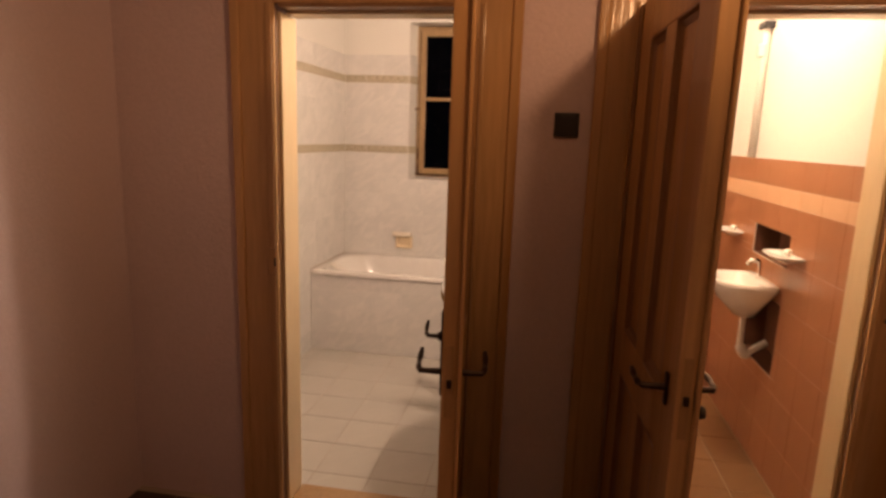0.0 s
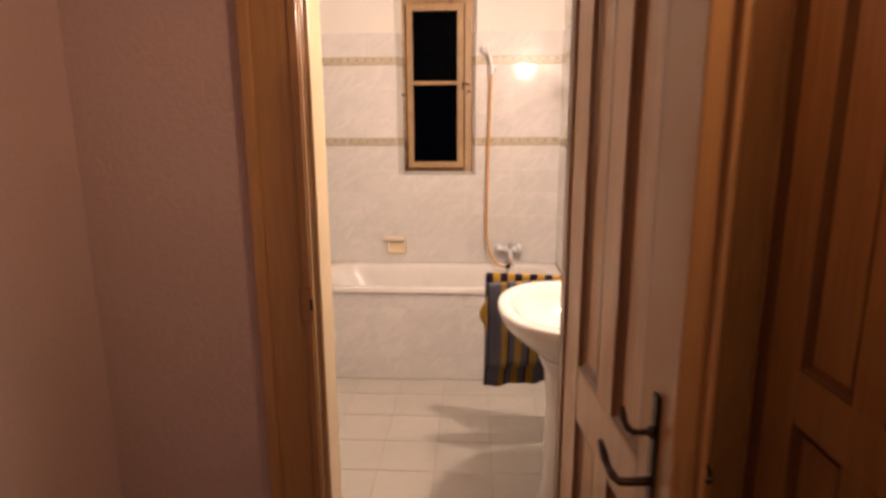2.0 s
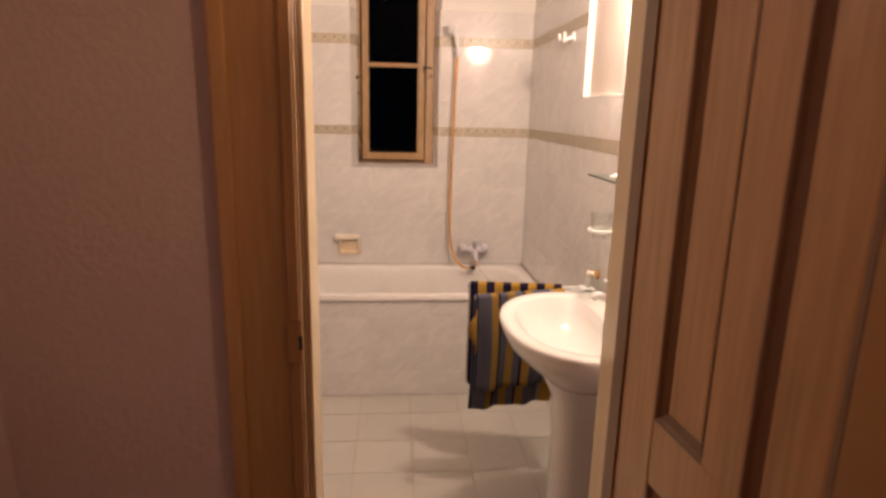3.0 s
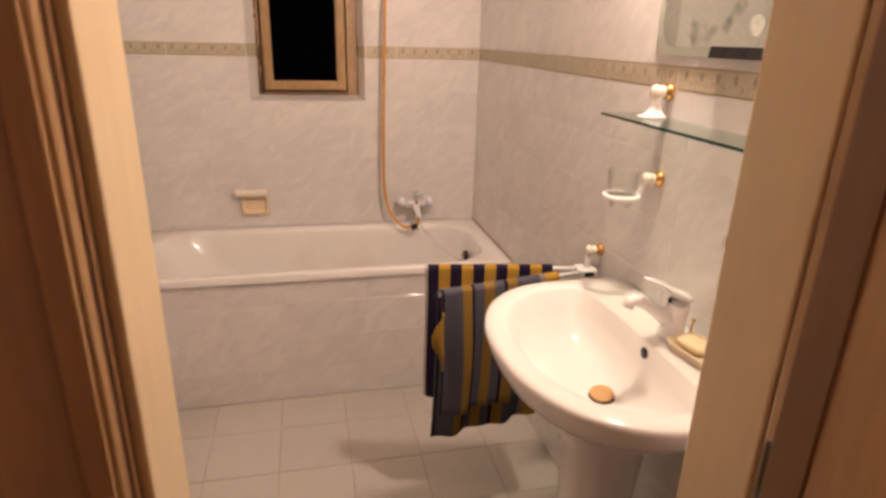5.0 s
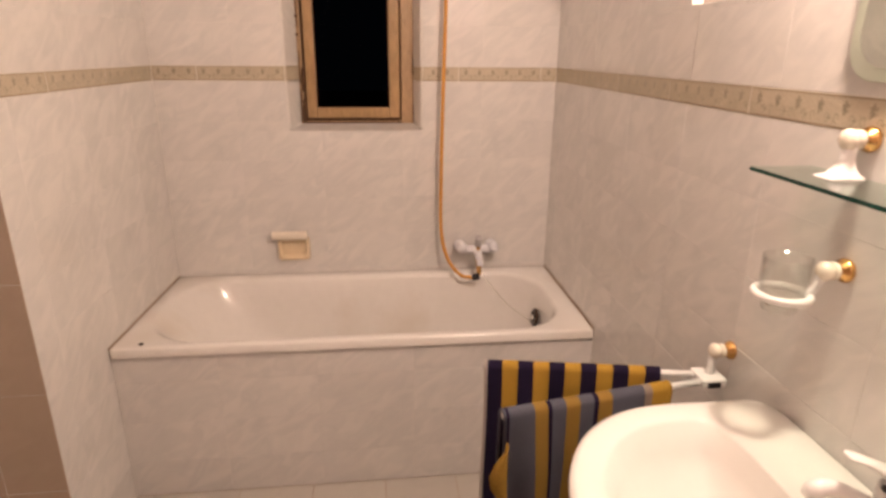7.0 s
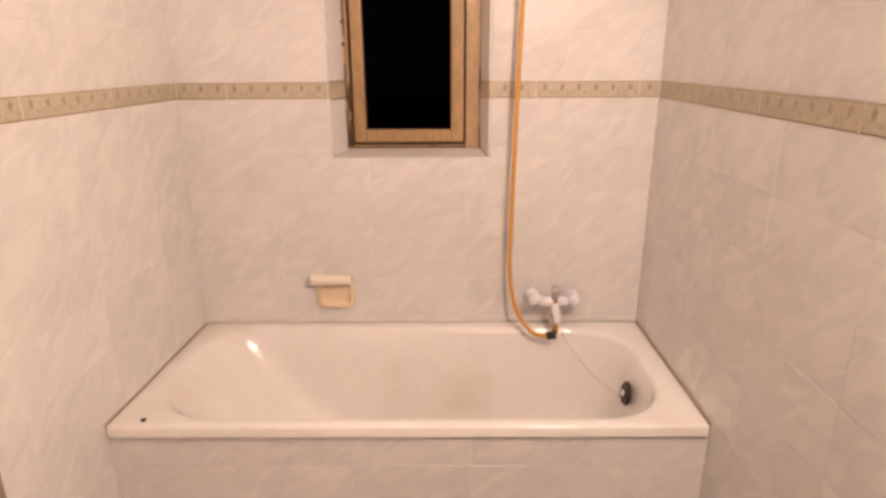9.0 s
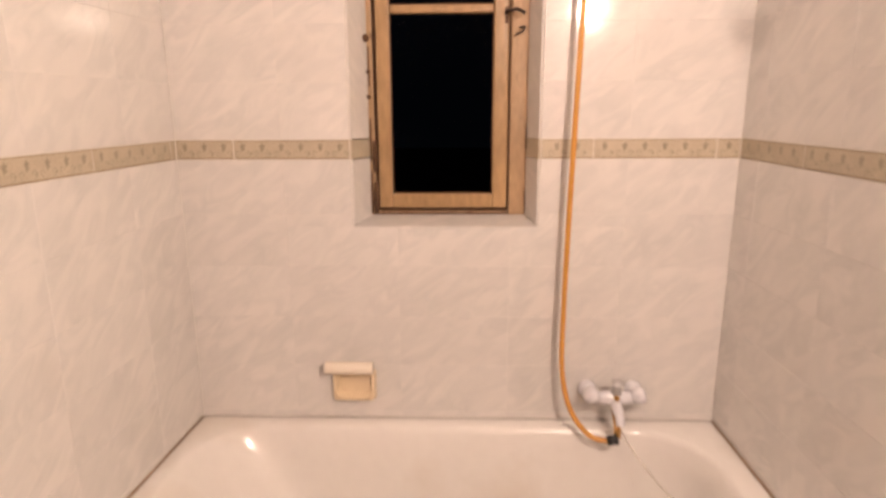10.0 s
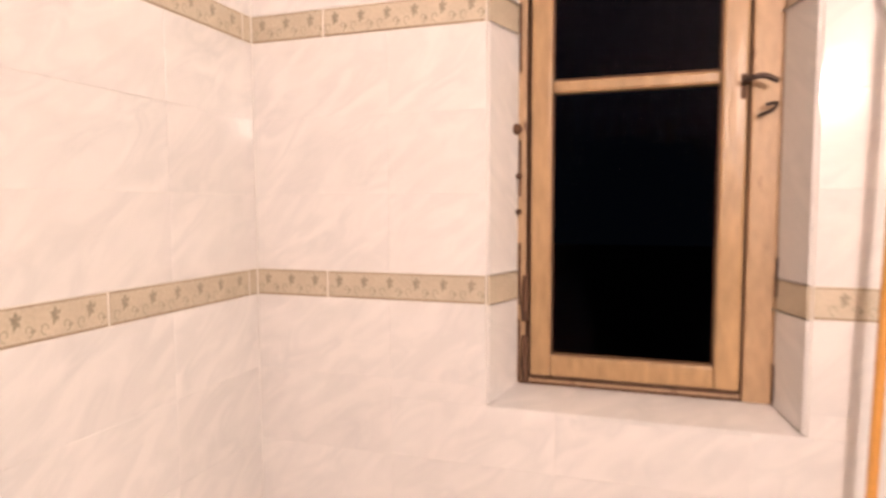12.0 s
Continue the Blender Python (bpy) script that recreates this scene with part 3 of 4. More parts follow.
win("dirty_gap", 0.5570, 0.9320, 3.110, 3.120, 1.1962, 1.2088, M_WINDARK, 0)
win("dirty_gap", 0.9324, 0.9383, 3.112, 3.122, 1.198, 2.260, M_WINDARK, 0)
for z in (1.69, 1.60, 1.53, 1.36, 1.24):
    bm = bmesh.new()
    if z > 1.65:
        disc(bm, (0.526 - 0.75, -0.0, z - 1.16), (0.3, -1, 0), [(-0.02, 0.009), (0.008, 0.011), (0.016, 0.007)], 12)
    elif z > 1.5:
        disc(bm, (0.530 - 0.75, 0.006, z - 1.16), (0.3, -1, 0), [(-0.01, 0.005), (0.010, 0.006), (0.013, 0.003)], 10)
    else:
        tube(bm, [(0.547 - 0.75, -0.002, z - 1.205), (0.547 - 0.75, -0.002, z - 1.175), (0.548 - 0.75, -0.004, z - 1.145), (0.547 - 0.75, -0.001, z - 1.115)], [0.007, 0.0085, 0.0075, 0.005], 10)
    part("hinge_pin", bm, M_WINDARK, window_1, smooth=True)
latch = boxed("latch", (0.919 - 0.75, 0.929 - 0.75, -0.014, -0.0085, 0.565, 0.608), M_WINDARK, window_1, 0.001)
tubed("latch_lever", curve_points([(0.924 - 0.75, -0.012, 0.592), (0.926 - 0.75, -0.032, 0.594), (0.950 - 0.75, -0.036, 0.598), (0.972 - 0.75, -0.034, 0.588)], 5), 0.0048, M_DARKMETAL, latch)
tubed("hook", curve_points([(0.952 - 0.75, 0.004, 0.538), (0.952 - 0.75, -0.018, 0.536), (0.968 - 0.75, -0.024, 0.543), (0.973 - 0.75, -0.022, 0.554), (0.958 - 0.75, -0.020, 0.552)], 5), 0.0031, M_DARKMETAL, window_1)
sill = bmesh.new()
loft(sill, [[(0.490, 3.000, 1.1605), (1.017, 3.000, 1.1605), (1.017, 3.000, 1.169), (0.490, 3.000, 1.169)],
            [(0.532, 3.110, 1.1605), (0.984, 3.110, 1.1605), (0.984, 3.110, 1.187), (0.532, 3.110, 1.187)]], True, True)
tagged(part("window_sill", sill, M_TILE), "sloping pale tiled window sill", "window sill", kind="structure")
for a, b, c in ((0.484, 0.4895, 0.5305), (1.023, 1.0175, 0.9855)):
    bm = bmesh.new()
    loft(bm, [[(a, 3.0006, z), (b, 3.0006, z), (c, 3.112, z), (a, 3.112, z)] for z in (1.162, 2.296)], True, True)
    tagged(part("window_reveal", bm, M_PLASTER), "white plastered splayed window reveal", "wall", kind="structure")


# ---- bathtub ----
def rrect(x0, x1, y0, y1, r, z, n=10, r_left=None):
    """A rounded rectangle as a loop, from the left front corner round; r_left is the radius of the two left corners."""
    rl = r if r_left is None else r_left
    pts = []
    for cx, cy, a0, rr in ((x1 - r, y0 + r, -90, r), (x1 - r, y1 - r, 0, r), (x0 + rl, y1 - rl, 90, rl), (x0 + rl, y0 + rl, 180, rl)):
        for k in range(n):
            a = radians(a0 + 90 * k / (n - 1))
            pts.append((cx + rr * math.cos(a), cy + rr * math.sin(a), z))
    return pts


RIM = 0.572
tub = thing("bathtub", "white enamelled built-in bathtub, slightly stained, empty", "bathtub", (0.78, 2.66, 0))
bm = bmesh.new()
X0, X1, Y0, Y1 = 0.001, 1.559, 2.350, 2.9985
loops = [rrect(X0, X1, Y0, Y1, 0.012, RIM - 0.032), rrect(X0, X1, Y0, Y1, 0.014, RIM - 0.008), rrect(X0 + 0.003, X1 - 0.003, Y0 + 0.003, Y1 - 0.003, 0.014, RIM - 0.002), rrect(X0 + 0.010, X1 - 0.010, Y0 + 0.010, Y1 - 0.010, 0.012, RIM)]
loops = [[(p[0] - (SKEW * (3.0 - p[1]) if p[0] < 0.1 else 0), p[1], p[2]) for p in lp] for lp in loops]
ix0, ix1, iy0, iy1 = 0.050, 1.482, 2.398, 2.940
loops += [rrect(ix0 - 0.016, ix1 + 0.016, iy0 - 0.014, iy1 + 0.014, 0.20, RIM - 0.001, r_left=0.20),
          rrect(ix0 - 0.004, ix1 + 0.004, iy0 - 0.004, iy1 + 0.004, 0.20, RIM - 0.007, r_left=0.20),
          rrect(ix0 + 0.006, ix1 - 0.003, iy0 + 0.003, iy1 - 0.003, 0.19, RIM - 0.022, r_left=0.20)]
for f, dz in ((0.10, 0.07), (0.24, 0.15), (0.42, 0.24), (0.62, 0.32), (0.80, 0.37)):
    loops.append(rrect(ix0 + 0.02 + f * 0.40, ix1 - 0.012 - f * 0.10, iy0 + 0.008 + f * 0.085, iy1 - 0.008 - f * 0.085, 0.14, RIM - dz, r_left=0.18))
loops += [rrect(ix0 + 0.42, ix1 - 0.16, iy0 + 0.12, iy1 - 0.12, 0.11, RIM - 0.395, r_left=0.13), rrect(ix0 + 0.60, ix1 - 0.28, iy0 + 0.20, iy1 - 0.20, 0.06, RIM - 0.400)]
loft(bm, [[(p[0] - 0.78, p[1] - 2.66, p[2]) for p in lp] for lp in loops], False, True)
part("basin", bm, M_ENAMEL, tub, smooth=True)
ov = turned("overflow", (1.438 - 0.78, 2.672 - 2.66, RIM - 0.100), (-1, 0, 0.15), [(-0.004, 0.038), (0.004, 0.038), (0.008, 0.030), (0.004, 0.024), (0.003, 0.016)], M_DARKMETAL, tub, "dark metal overflow rosette")
turned("overflow_knob", (1.434 - 0.78, 2.672 - 2.66, RIM - 0.099), (-1, 0, 0.15), [(0, 0.014), (0.008, 0.013), (0.011, 0.008)], M_CHROME, ov)
turned("drain", (1.19 - 0.78, 0.0, RIM - 0.399), (0, 0, 1), [(0, 0.032), (0.003, 0.032), (0.004, 0.024), (0.001, 0.020)], M_CHROME, tub)
turned("rim_stud", (0.064 - 0.78, 2.382 - 2.66, RIM - 0.001), (0, 0, 1), [(0, 0.008), (0.003, 0.008), (0.004, 0.005)], M_DARKMETAL, tub)
chain = curve_points([(1.255, 2.905, 0.600), (1.29, 2.86, 0.545), (1.35, 2.76, 0.490), (1.420, 2.678, RIM - 0.115)], 8)
tubed("plug_chain", [(p[0] - 0.78, p[1] - 2.66, p[2]) for p in chain], 0.0022, M_CHROME, tub, seg=6)
bath_front = wall_box("bath_apron", (-0.025, 1.56, 2.3629, 2.43, 0, RIM - 0.034), M_GROUT, "pale marbled tile apron in front of the bathtub")
sealant = boxed("sealant", (0.004, 1.556, 2.995, 2.9995, RIM + 0.0005, RIM + 0.003), M_GROUT, None, 0.001)
tagged(sealant, "pale worn sealant line behind the bathtub", "trim", kind="structure")
tagged(boxed("sealant", (1.5535, 1.5585, 2.353, 2.988, RIM + 0.0003, RIM + 0.0035), M_SEAL, None, 0.001), "brown grimy sealant line beside the bathtub", "trim", kind="structure")
bm = bmesh.new()
loft(bm, [[(-SKEW * (3.0 - y) + 0.001, y, RIM + 0.0003), (-SKEW * (3.0 - y) + 0.006, y, RIM + 0.0003), (-SKEW * (3.0 - y) + 0.002, y, RIM + 0.0035)] for y in (2.353, 2.988)], True, True)
tagged(part("sealant", bm, M_SEAL), "brown grimy sealant line beside the bathtub", "trim", kind="structure")


# ---- washbasin on its pedestal ----
SX, SY, SZ = 1.559, 1.158, 0.856
basin = thing("washbasin", "white ceramic pedestal washbasin on the tiled wall", "washbasin", (SX, SY, 0))


def dee(d0, d1, half, z, n=72, nb=12.0, nf=2.25, mid=None):
    """A D-shaped loop: d is the distance from the wall, flat towards it and bulging into the room."""
    m = (d0 + (d1 - d0) * 0.42) if mid is None else mid
    pts = []
    for k in range(n):
        a = 2 * math.pi * k / n
        c, s = math.cos(a), math.sin(a)
        if c >= 0:
            e = 2.0 / nf
            d = m + (d1 - m) * abs(c) ** e
        else:
            e = 2.0 / nb
            d = m - (m - d0) * abs(c) ** e
        pts.append((-d, half * math.copysign(abs(s) ** e, s), z))
    return pts


bm = bmesh.new()
loops = [dee(0.14, 0.29, 0.085, 0.63, nb=3), dee(0.06, 0.33, 0.16, 0.685, nb=3), dee(0.015, 0.405, 0.245, 0.745, nb=4), dee(0.002, 0.450, 0.304, 0.795), dee(0.001, 0.461, 0.323, SZ - 0.035),
         dee(0.001, 0.467, 0.329, SZ - 0.014), dee(0.002, 0.465, 0.327, SZ - 0.004), dee(0.008, 0.455, 0.319, SZ), dee(0.130, 0.424, 0.279, SZ - 0.001, nb=4.5, mid=0.19),
         dee(0.1325, 0.412, 0.269, SZ - 0.006, nb=4.5, mid=0.20), dee(0.135, 0.390, 0.252, SZ - 0.050, nb=4, mid=0.205), dee(0.143, 0.350, 0.207, SZ - 0.098, nb=3.4, mid=0.215), dee(0.182, 0.295, 0.140, SZ - 0.128, nb=2.6, mid=0.222), dee(0.200, 0.243, 0.030, SZ - 0.134, nb=2, nf=2, mid=0.221)]
loft(bm, loops, True, True)
bowl = part("bowl", bm, M_CERAMIC, basin, smooth=True)
bm = bmesh.new()
loft(bm, [dee(0.10, 0.30, 0.105, 0.0, nb=3), dee(0.10, 0.30, 0.105, 0.05, nb=3), dee(0.115, 0.285, 0.085, 0.12, nb=3), dee(0.12, 0.28, 0.078, 0.45, nb=3), dee(0.11, 0.29, 0.092, 0.60, nb=3), dee(0.08, 0.32, 0.130, 0.67, nb=3)], True, True)
part("pedestal", bm, M_CERAMIC, basin, smooth=True)
turned("overflow_hole", (-0.1345, -0.026, SZ - 0.030), (-1, 0, 0.05), [(-0.003, 0.012), (0.002, 0.012), (0.0025, 0.006)], M_BLACK, basin)
dr = turned("drain_ring", (-0.221, -0.022, SZ - 0.135), (0, 0, 1), [(0, 0.029), (0.003, 0.029), (0.004, 0.024), (0.002, 0.022)], M_DARKMETAL, basin)
turned("stopper", (-0.221, -0.022, SZ - 0.130), (-0.12, -0.1, 1), [(0, 0.018), (0.0035, 0.019), (0.0040, 0.0255), (0.0044, 0.0262), (0.0075, 0.0266), (0.0085, 0.0258), (0.0088, 0.0245), (0.0086, 0.010)], M_STOPPER, dr, "tan drain stopper")

tap = thing("mixer_tap", "white single-lever mixer tap on the washbasin", "tap", (1.486, 1.140, SZ))
bm = bmesh.new()
disc(bm, (0, 0, 0), (0.10, 0, 1), [(0, 0.029), (0.004, 0.0295), (0.010, 0.0265), (0.030, 0.0245), (0.056, 0.0240), (0.072, 0.0250), (0.080, 0.0240)])
part("body", bm, M_PLASTIC, tap, smooth=True)
tubed("spout", curve_points([(0.004, 0.0, 0.036), (-0.030, 0.002, 0.056), (-0.062, 0.004, 0.078), (-0.088, 0.006, 0.090), (-0.104, 0.007, 0.088), (-0.109, 0.007, 0.076)], 5), [0.020, 0.020, 0.0195, 0.019, 0.018] + [0.0165, 0.0155, 0.0145, 0.0135, 0.013] + [0.0122] * 10 + [0.0128] * 6, M_PLASTIC, tap)
bm = bmesh.new()
blade = []
for x, w, z, th in ((0.036, 0.010, 0.086, 0.010), (0.028, 0.019, 0.090, 0.018), (0.008, 0.023, 0.098, 0.020), (-0.014, 0.021, 0.110, 0.015), (-0.038, 0.017, 0.124, 0.010), (-0.060, 0.014, 0.136, 0.007), (-0.076, 0.011, 0.142, 0.005), (-0.081, 0.006, 0.143, 0.004)):
    blade.append([(x + 0.3 * th * math.sin(a), w * math.cos(a), z + 0.5 * th * math.sin(a)) for a in [2 * math.pi * k / 14 for k in range(14)]])
loft(bm, blade, True, True)
part("lever", bm, M_PLASTIC, tap, smooth=True)
cp = turned("cap", (0.007, 0, 0.077), (0.10, 0, 1), [(0, 0.0225), (0.006, 0.0235), (0.012, 0.020)], M_GREYPL, tap)
turned("dot", (-0.016, -0.004, 0.090), (-1, -0.1, 0.1), [(0, 0.005), (0.003, 0.005), (0.004, 0.003)], M_BLACK, cp)
tubed("pop_up_rod", [(0.044, -0.006, 0.0), (0.046, -0.008, 0.034), (0.047, -0.008, 0.041)], [0.003, 0.003, 0.006], M_BRASS, tap)

dish = thing("soap_dish", "beige plastic soap dish on the washbasin deck", "soap dish", (1.497, 1.048, SZ), rz=8)
bm = bmesh.new()
loft(bm, [rrect(-0.038, 0.038, -0.056, 0.056, 0.016, 0.0, 6), rrect(-0.044, 0.044, -0.064, 0.064, 0.018, 0.020, 6), rrect(-0.040, 0.040, -0.060, 0.060, 0.016, 0.020, 6), rrect(-0.034, 0.034, -0.052, 0.052, 0.014, 0.008, 6)], True, True)
part("tray", bm, M_BEIGEPL, dish, smooth=False)
soap = thing("soap_bar", "worn ochre bar of soap in a beige dish", "soap", (1.497, 1.068, SZ + 0.0085), rz=14)
bm = bmesh.new()
loft(bm, [rrect(-0.022, 0.022, -0.035, 0.035, 0.014, 0.0, 6), rrect(-0.028, 0.028, -0.042, 0.042, 0.018, 0.010, 6), rrect(-0.027, 0.027, -0.041, 0.041, 0.018, 0.022, 6), rrect(-0.018, 0.018, -0.032, 0.032, 0.014, 0.028, 6)], True, True)
part("bar", bm, M_SOAP, soap, smooth=True)
soap.scale = (0.98, 0.84, 0.66)


# ---- wall fittings on the washbasin side ----
def rosette(parent, z=0.0, y=0.0):
    """A brass wall rosette with a fluted white knob standing out from it."""
    turned("rosette", (0, y, z), (-1, 0, 0), [(0, 0.019), (0.004, 0.0195), (0.008, 0.018), (0.013, 0.012), (0.017, 0.011)], M_BRASS, parent, "worn brass wall rosette")
    turned("collar", (-0.0172, y, z), (-1, 0, 0), [(0, 0.0105), (0.002, 0.0145), (0.008, 0.0150), (0.010, 0.011), (0.011, 0.010)], M_IVORY, parent)
    turned("knob", (-0.0284, y, z), (-1, 0, 0), [(0, 0.0105), (0.003, 0.0145), (0.008, 0.0165), (0.013, 0.0155), (0.017, 0.0115), (0.0195, 0.005)], M_IVORY, parent)


rail = thing("towel_rail", "white swivel towel rail with two arms and brass wall rosette", "towel rail", (1.559, 1.615, 0.885))
rosette(rail)
tubed("stem", [(-0.036, 0, 0.0), (-0.040, 0, -0.03), (-0.040, 0, -0.06)], 0.009, M_PLASTIC, rail)
sb = boxed("swivel_block", (-0.070, -0.016, -0.028, 0.028, -0.072, -0.052), M_PLASTIC, rail, 0.004)
boxed("swivel_socket", (-0.058, -0.030, -0.0305, -0.0282, -0.071, -0.058), M_BLACK, sb, 0.001)
ARM = ((-0.494, 0.108, -0.072), (-0.492, -0.082, -0.070))
for e in ARM:
    ar = tubed("arm", [(-0.050, 0.012 if e[1] > 0 else -0.012, -0.062), e], 0.0075, M_PLASTIC, rail)
    turned("end_cap", e, (-1, 0, 0), [(-0.004, 0.0075), (-0.002, 0.010), (0.008, 0.010), (0.011, 0.006)], M_PLASTIC, ar)


def hung_towel(name, label, start, end, width, off, drop_a, drop_b, material, seed, lean):
    """A towel folded over an arm, with gentle folds; drops on its two sides; made as a thin closed cloth."""
    rnd = random.Random(seed)
    a, b = Vector(start), Vector(end)
    d = (b - a).normalized()
    nrm = Vector((-d.y, d.x, 0)).normalized()
    nu = 30
    vs_ = [-drop_a + (drop_a - 0.02) * k / 16 for k in range(16)] + [-0.02 + 0.04 * k / 10 for k in range(11)] + [0.02 + (drop_b - 0.02) * (k + 1) / 16 for k in range(16)]
    nv = len(vs_) - 1
    bm = bmesh.new()
    uvl = bm.loops.layers.uv.new("cloth")
    ph = [rnd.uniform(0, 6.28) for _ in range(4)]
    top = 0.0125
    grid, uvs = [], {}
    for j in range(nv + 1):
        v = vs_[j]
        row = []
        for i in range(nu + 1):
            u = i / nu * width
            base = a + d * (off + u)
            s = abs(v)
            side = -1 if v < 0 else 1
            if s < 0.02:
                ang = v / 0.02 * math.pi / 2
                p = base + nrm * (math.sin(ang) * top) + Vector((0, 0, math.cos(ang) * top))
            else:
                h = (s - 0.02)
                fold = 0.010 * min(1, h / 0.2) * (math.sin(u * 38 + ph[0] + h * 2) + 0.6 * math.sin(u * 71 + ph[1]))
                p = base + nrm * (side * (top + 0.006 * min(1, h * 8)) + fold + lean * h) + Vector((0, 0, -h))
                p += d * (0.012 * math.sin(h * 7 + ph[2]) * h * 1.5 - 0.03 * h * (u / width - 0.5))
            vert = bm.verts.new(p)
            uvs[vert] = (u, v)
            row.append(vert)
        grid.append(row)
    for j in range(nv):
        for i in range(nu):
            f = bm.faces.new((grid[j][i], grid[j][i + 1], grid[j + 1][i + 1], grid[j + 1][i]))
            for lp in f.loops:
                lp[uvl].uv = uvs[lp.vert]
    ob = part(name, bm, material, None, "", True)
    sol = ob.modifiers.new("thickness", "SOLIDIFY")
    sol.thickness, sol.offset = 0.004, 0
    return tagged(ob, label, "towel")


rp = Vector((1.559, 1.615, 0.885))
hung_towel("towel", "navy and yellow striped terry towel hung over a rail arm", rp + Vector(ARM[0]), rp + Vector((-0.05, 0.012, -0.062)), 0.375, -0.008, 0.44, 0.47, M_TOWEL_A, 3, 0.0)
near_towel = hung_towel("towel", "grey-blue, yellow and navy striped towel hung over a rail arm", rp + Vector(ARM[1]), rp + Vector((-0.05, -0.012, -0.062)), 0.365, -0.012, 0.40, 0.50, M_TOWEL_B, 8, 0.03)

bm = bmesh.new()
edge_top = rp + Vector(ARM[1])
rows_ = []
for k in range(7):
    f = k / 6
    reach = 0.033 * math.sin(math.pi * min(1.0, f * 1.25 + 0.02)) if f < 0.8 else 0.004
    z = -0.035 - 0.150 * f
    rows_.append([bm.verts.new(edge_top + Vector((-0.006 - reach * q, -0.034 - 0.012 * math.sin(3.0 * q) - 0.05 * (0.05 + 0.15 * f) - 0.006 * f, z - 0.020 * q))) for q in (0.0, 0.35, 0.7, 1.0)])
for ra, rb in zip(rows_, rows_[1:]):
    for q in range(3):
        bm.faces.new((ra[q], ra[q + 1], rb[q + 1], rb[q]))
corner = part("folded_corner", bm, M_YELLOWCLOTH, near_towel, "yellow folded-over corner", True)
cs = corner.modifiers.new("thickness", "SOLIDIFY")
cs.thickness, cs.offset = 0.004, 0

shelf = thing("glass_shelf", "clear glass shelf with green edge on white brackets", "shelf", (1.559, 1.142, 1.293))
boxed("pane", (-0.110, -0.002, -0.350, 0.350, -0.003, 0.003), M_SHELF, shelf, 0.0)
boxed("front_edge", (-0.1125, -0.1102, -0.350, 0.350, -0.003, 0.003), M_SHELFEDGE, shelf, 0.0, "dark green glass edge")
bracket = thing("shelf_bracket", "white shelf bracket with brass wall rosette", "bracket", (1.559, 1.385, 1.354), group="brackets of the glass shelf")
rosette(bracket)
bm = bmesh.new()
loft(bm, [rrect(-0.044, -0.024, -0.010, 0.010, 0.007, 0.0, 5), rrect(-0.042, -0.024, -0.009, 0.009, 0.007, -0.028, 5), rrect(-0.048, -0.020, -0.012, 0.013, 0.008, -0.042, 5), rrect(-0.055, -0.014, -0.015, 0.017, 0.008, -0.051, 5), rrect(-0.068, -0.008, -0.018, 0.024, 0.008, -0.0548, 5), rrect(-0.068, -0.008, -0.018, 0.024, 0.008, -0.058, 5)], True, True)
part("clamp", bm, M_PLASTIC, bracket, smooth=True)
bm = bmesh.new()
loft(bm, [rrect(-0.050, -0.016, -0.016, 0.016, 0.006, -0.067, 5), rrect(-0.040, -0.020, -0.010, 0.010, 0.006, -0.084, 5)], True, True)
part("lower_clamp", bm, M_PLASTIC, bracket, smooth=True)
copy_thing(bracket, pose(1.559, 0.90, 1.354))

holder = thing("tumbler_holder", "white ring tumbler holder with brass wall rosette", "tumbler holder", (1.559, 1.375, 1.152))
rosette(holder)
bm = bmesh.new()
ring = [(-0.085 + 0.040 * math.cos(2 * math.pi * k / 28), 0.022 + 0.040 * math.sin(2 * math.pi * k / 28), -0.045) for k in range(29)]
tube(bm, ring, 0.0068, 10)
part("ring", bm, M_PLASTIC, holder, smooth=True)
tubed("arm", curve_points([(-0.040, 0.0, -0.005), (-0.044, 0.004, -0.030), (-0.052, 0.008, -0.043)], 5), 0.007, M_PLASTIC, holder)
tumbler = thing("tumbler", "clear drinking glass in a wall holder", "glass", (1.474, 1.397, 1.080))
tumbler.scale = (1.0, 1.0, 0.95)
bm = bmesh.new()
disc(bm, (0, 0, 0), (0, 0, 1), [(0, 0.026), (0.030, 0.0335), (0.095, 0.0365), (0.095, 0.0345), (0.030, 0.0315), (0.008, 0.024)], 28)
part("glass_wall", bm, M_TUMBLER, tumbler, smooth=True)

wire = thing("towel_ring", "thin grey metal wire ring on the tiled wall", "towel ring", (1.559, 1.045, 1.09))
tubed("ring", curve_points([(-0.004, 0.055, 0.02), (-0.012, 0.058, -0.005), (-0.020, 0.035, -0.025), (-0.022, 0.0, -0.033), (-0.020, -0.035, -0.025), (-0.012, -0.058, -0.005), (-0.004, -0.055, 0.02)], 6), 0.0019, M_CHROME, wire, seg=8)

mirror = thing("wall_mirror", "rounded frameless wall mirror, tarnished along its lower edge", "mirror", (1.554, 1.140, 1.757))
bm = bmesh.new()
lo = [(p[0], p[1]) for p in rrect(-0.318, 0.318, -0.322, 0.330, 0.055, 0, 8)]
loft(bm, [[(0.004, u, v) for u, v in lo], [(-0.002, u, v) for u, v in lo], [(-0.004, u * 0.94, v * 0.94) for u, v in lo]])
part("bevel", bm, M_MIRROREDGE, mirror)
bm = bmesh.new()
bm.faces.new([bm.verts.new((-0.0042, u * 0.94, v * 0.94)) for u, v in lo])
part("silvering", bm, M_MIRROR, mirror)
M_TARNISH = mat("mirror_tarnish", (0.50, 0.54, 0.47), 0.4, var=0.25, scale=30, grain=120, bump=0)
bm = bmesh.new()
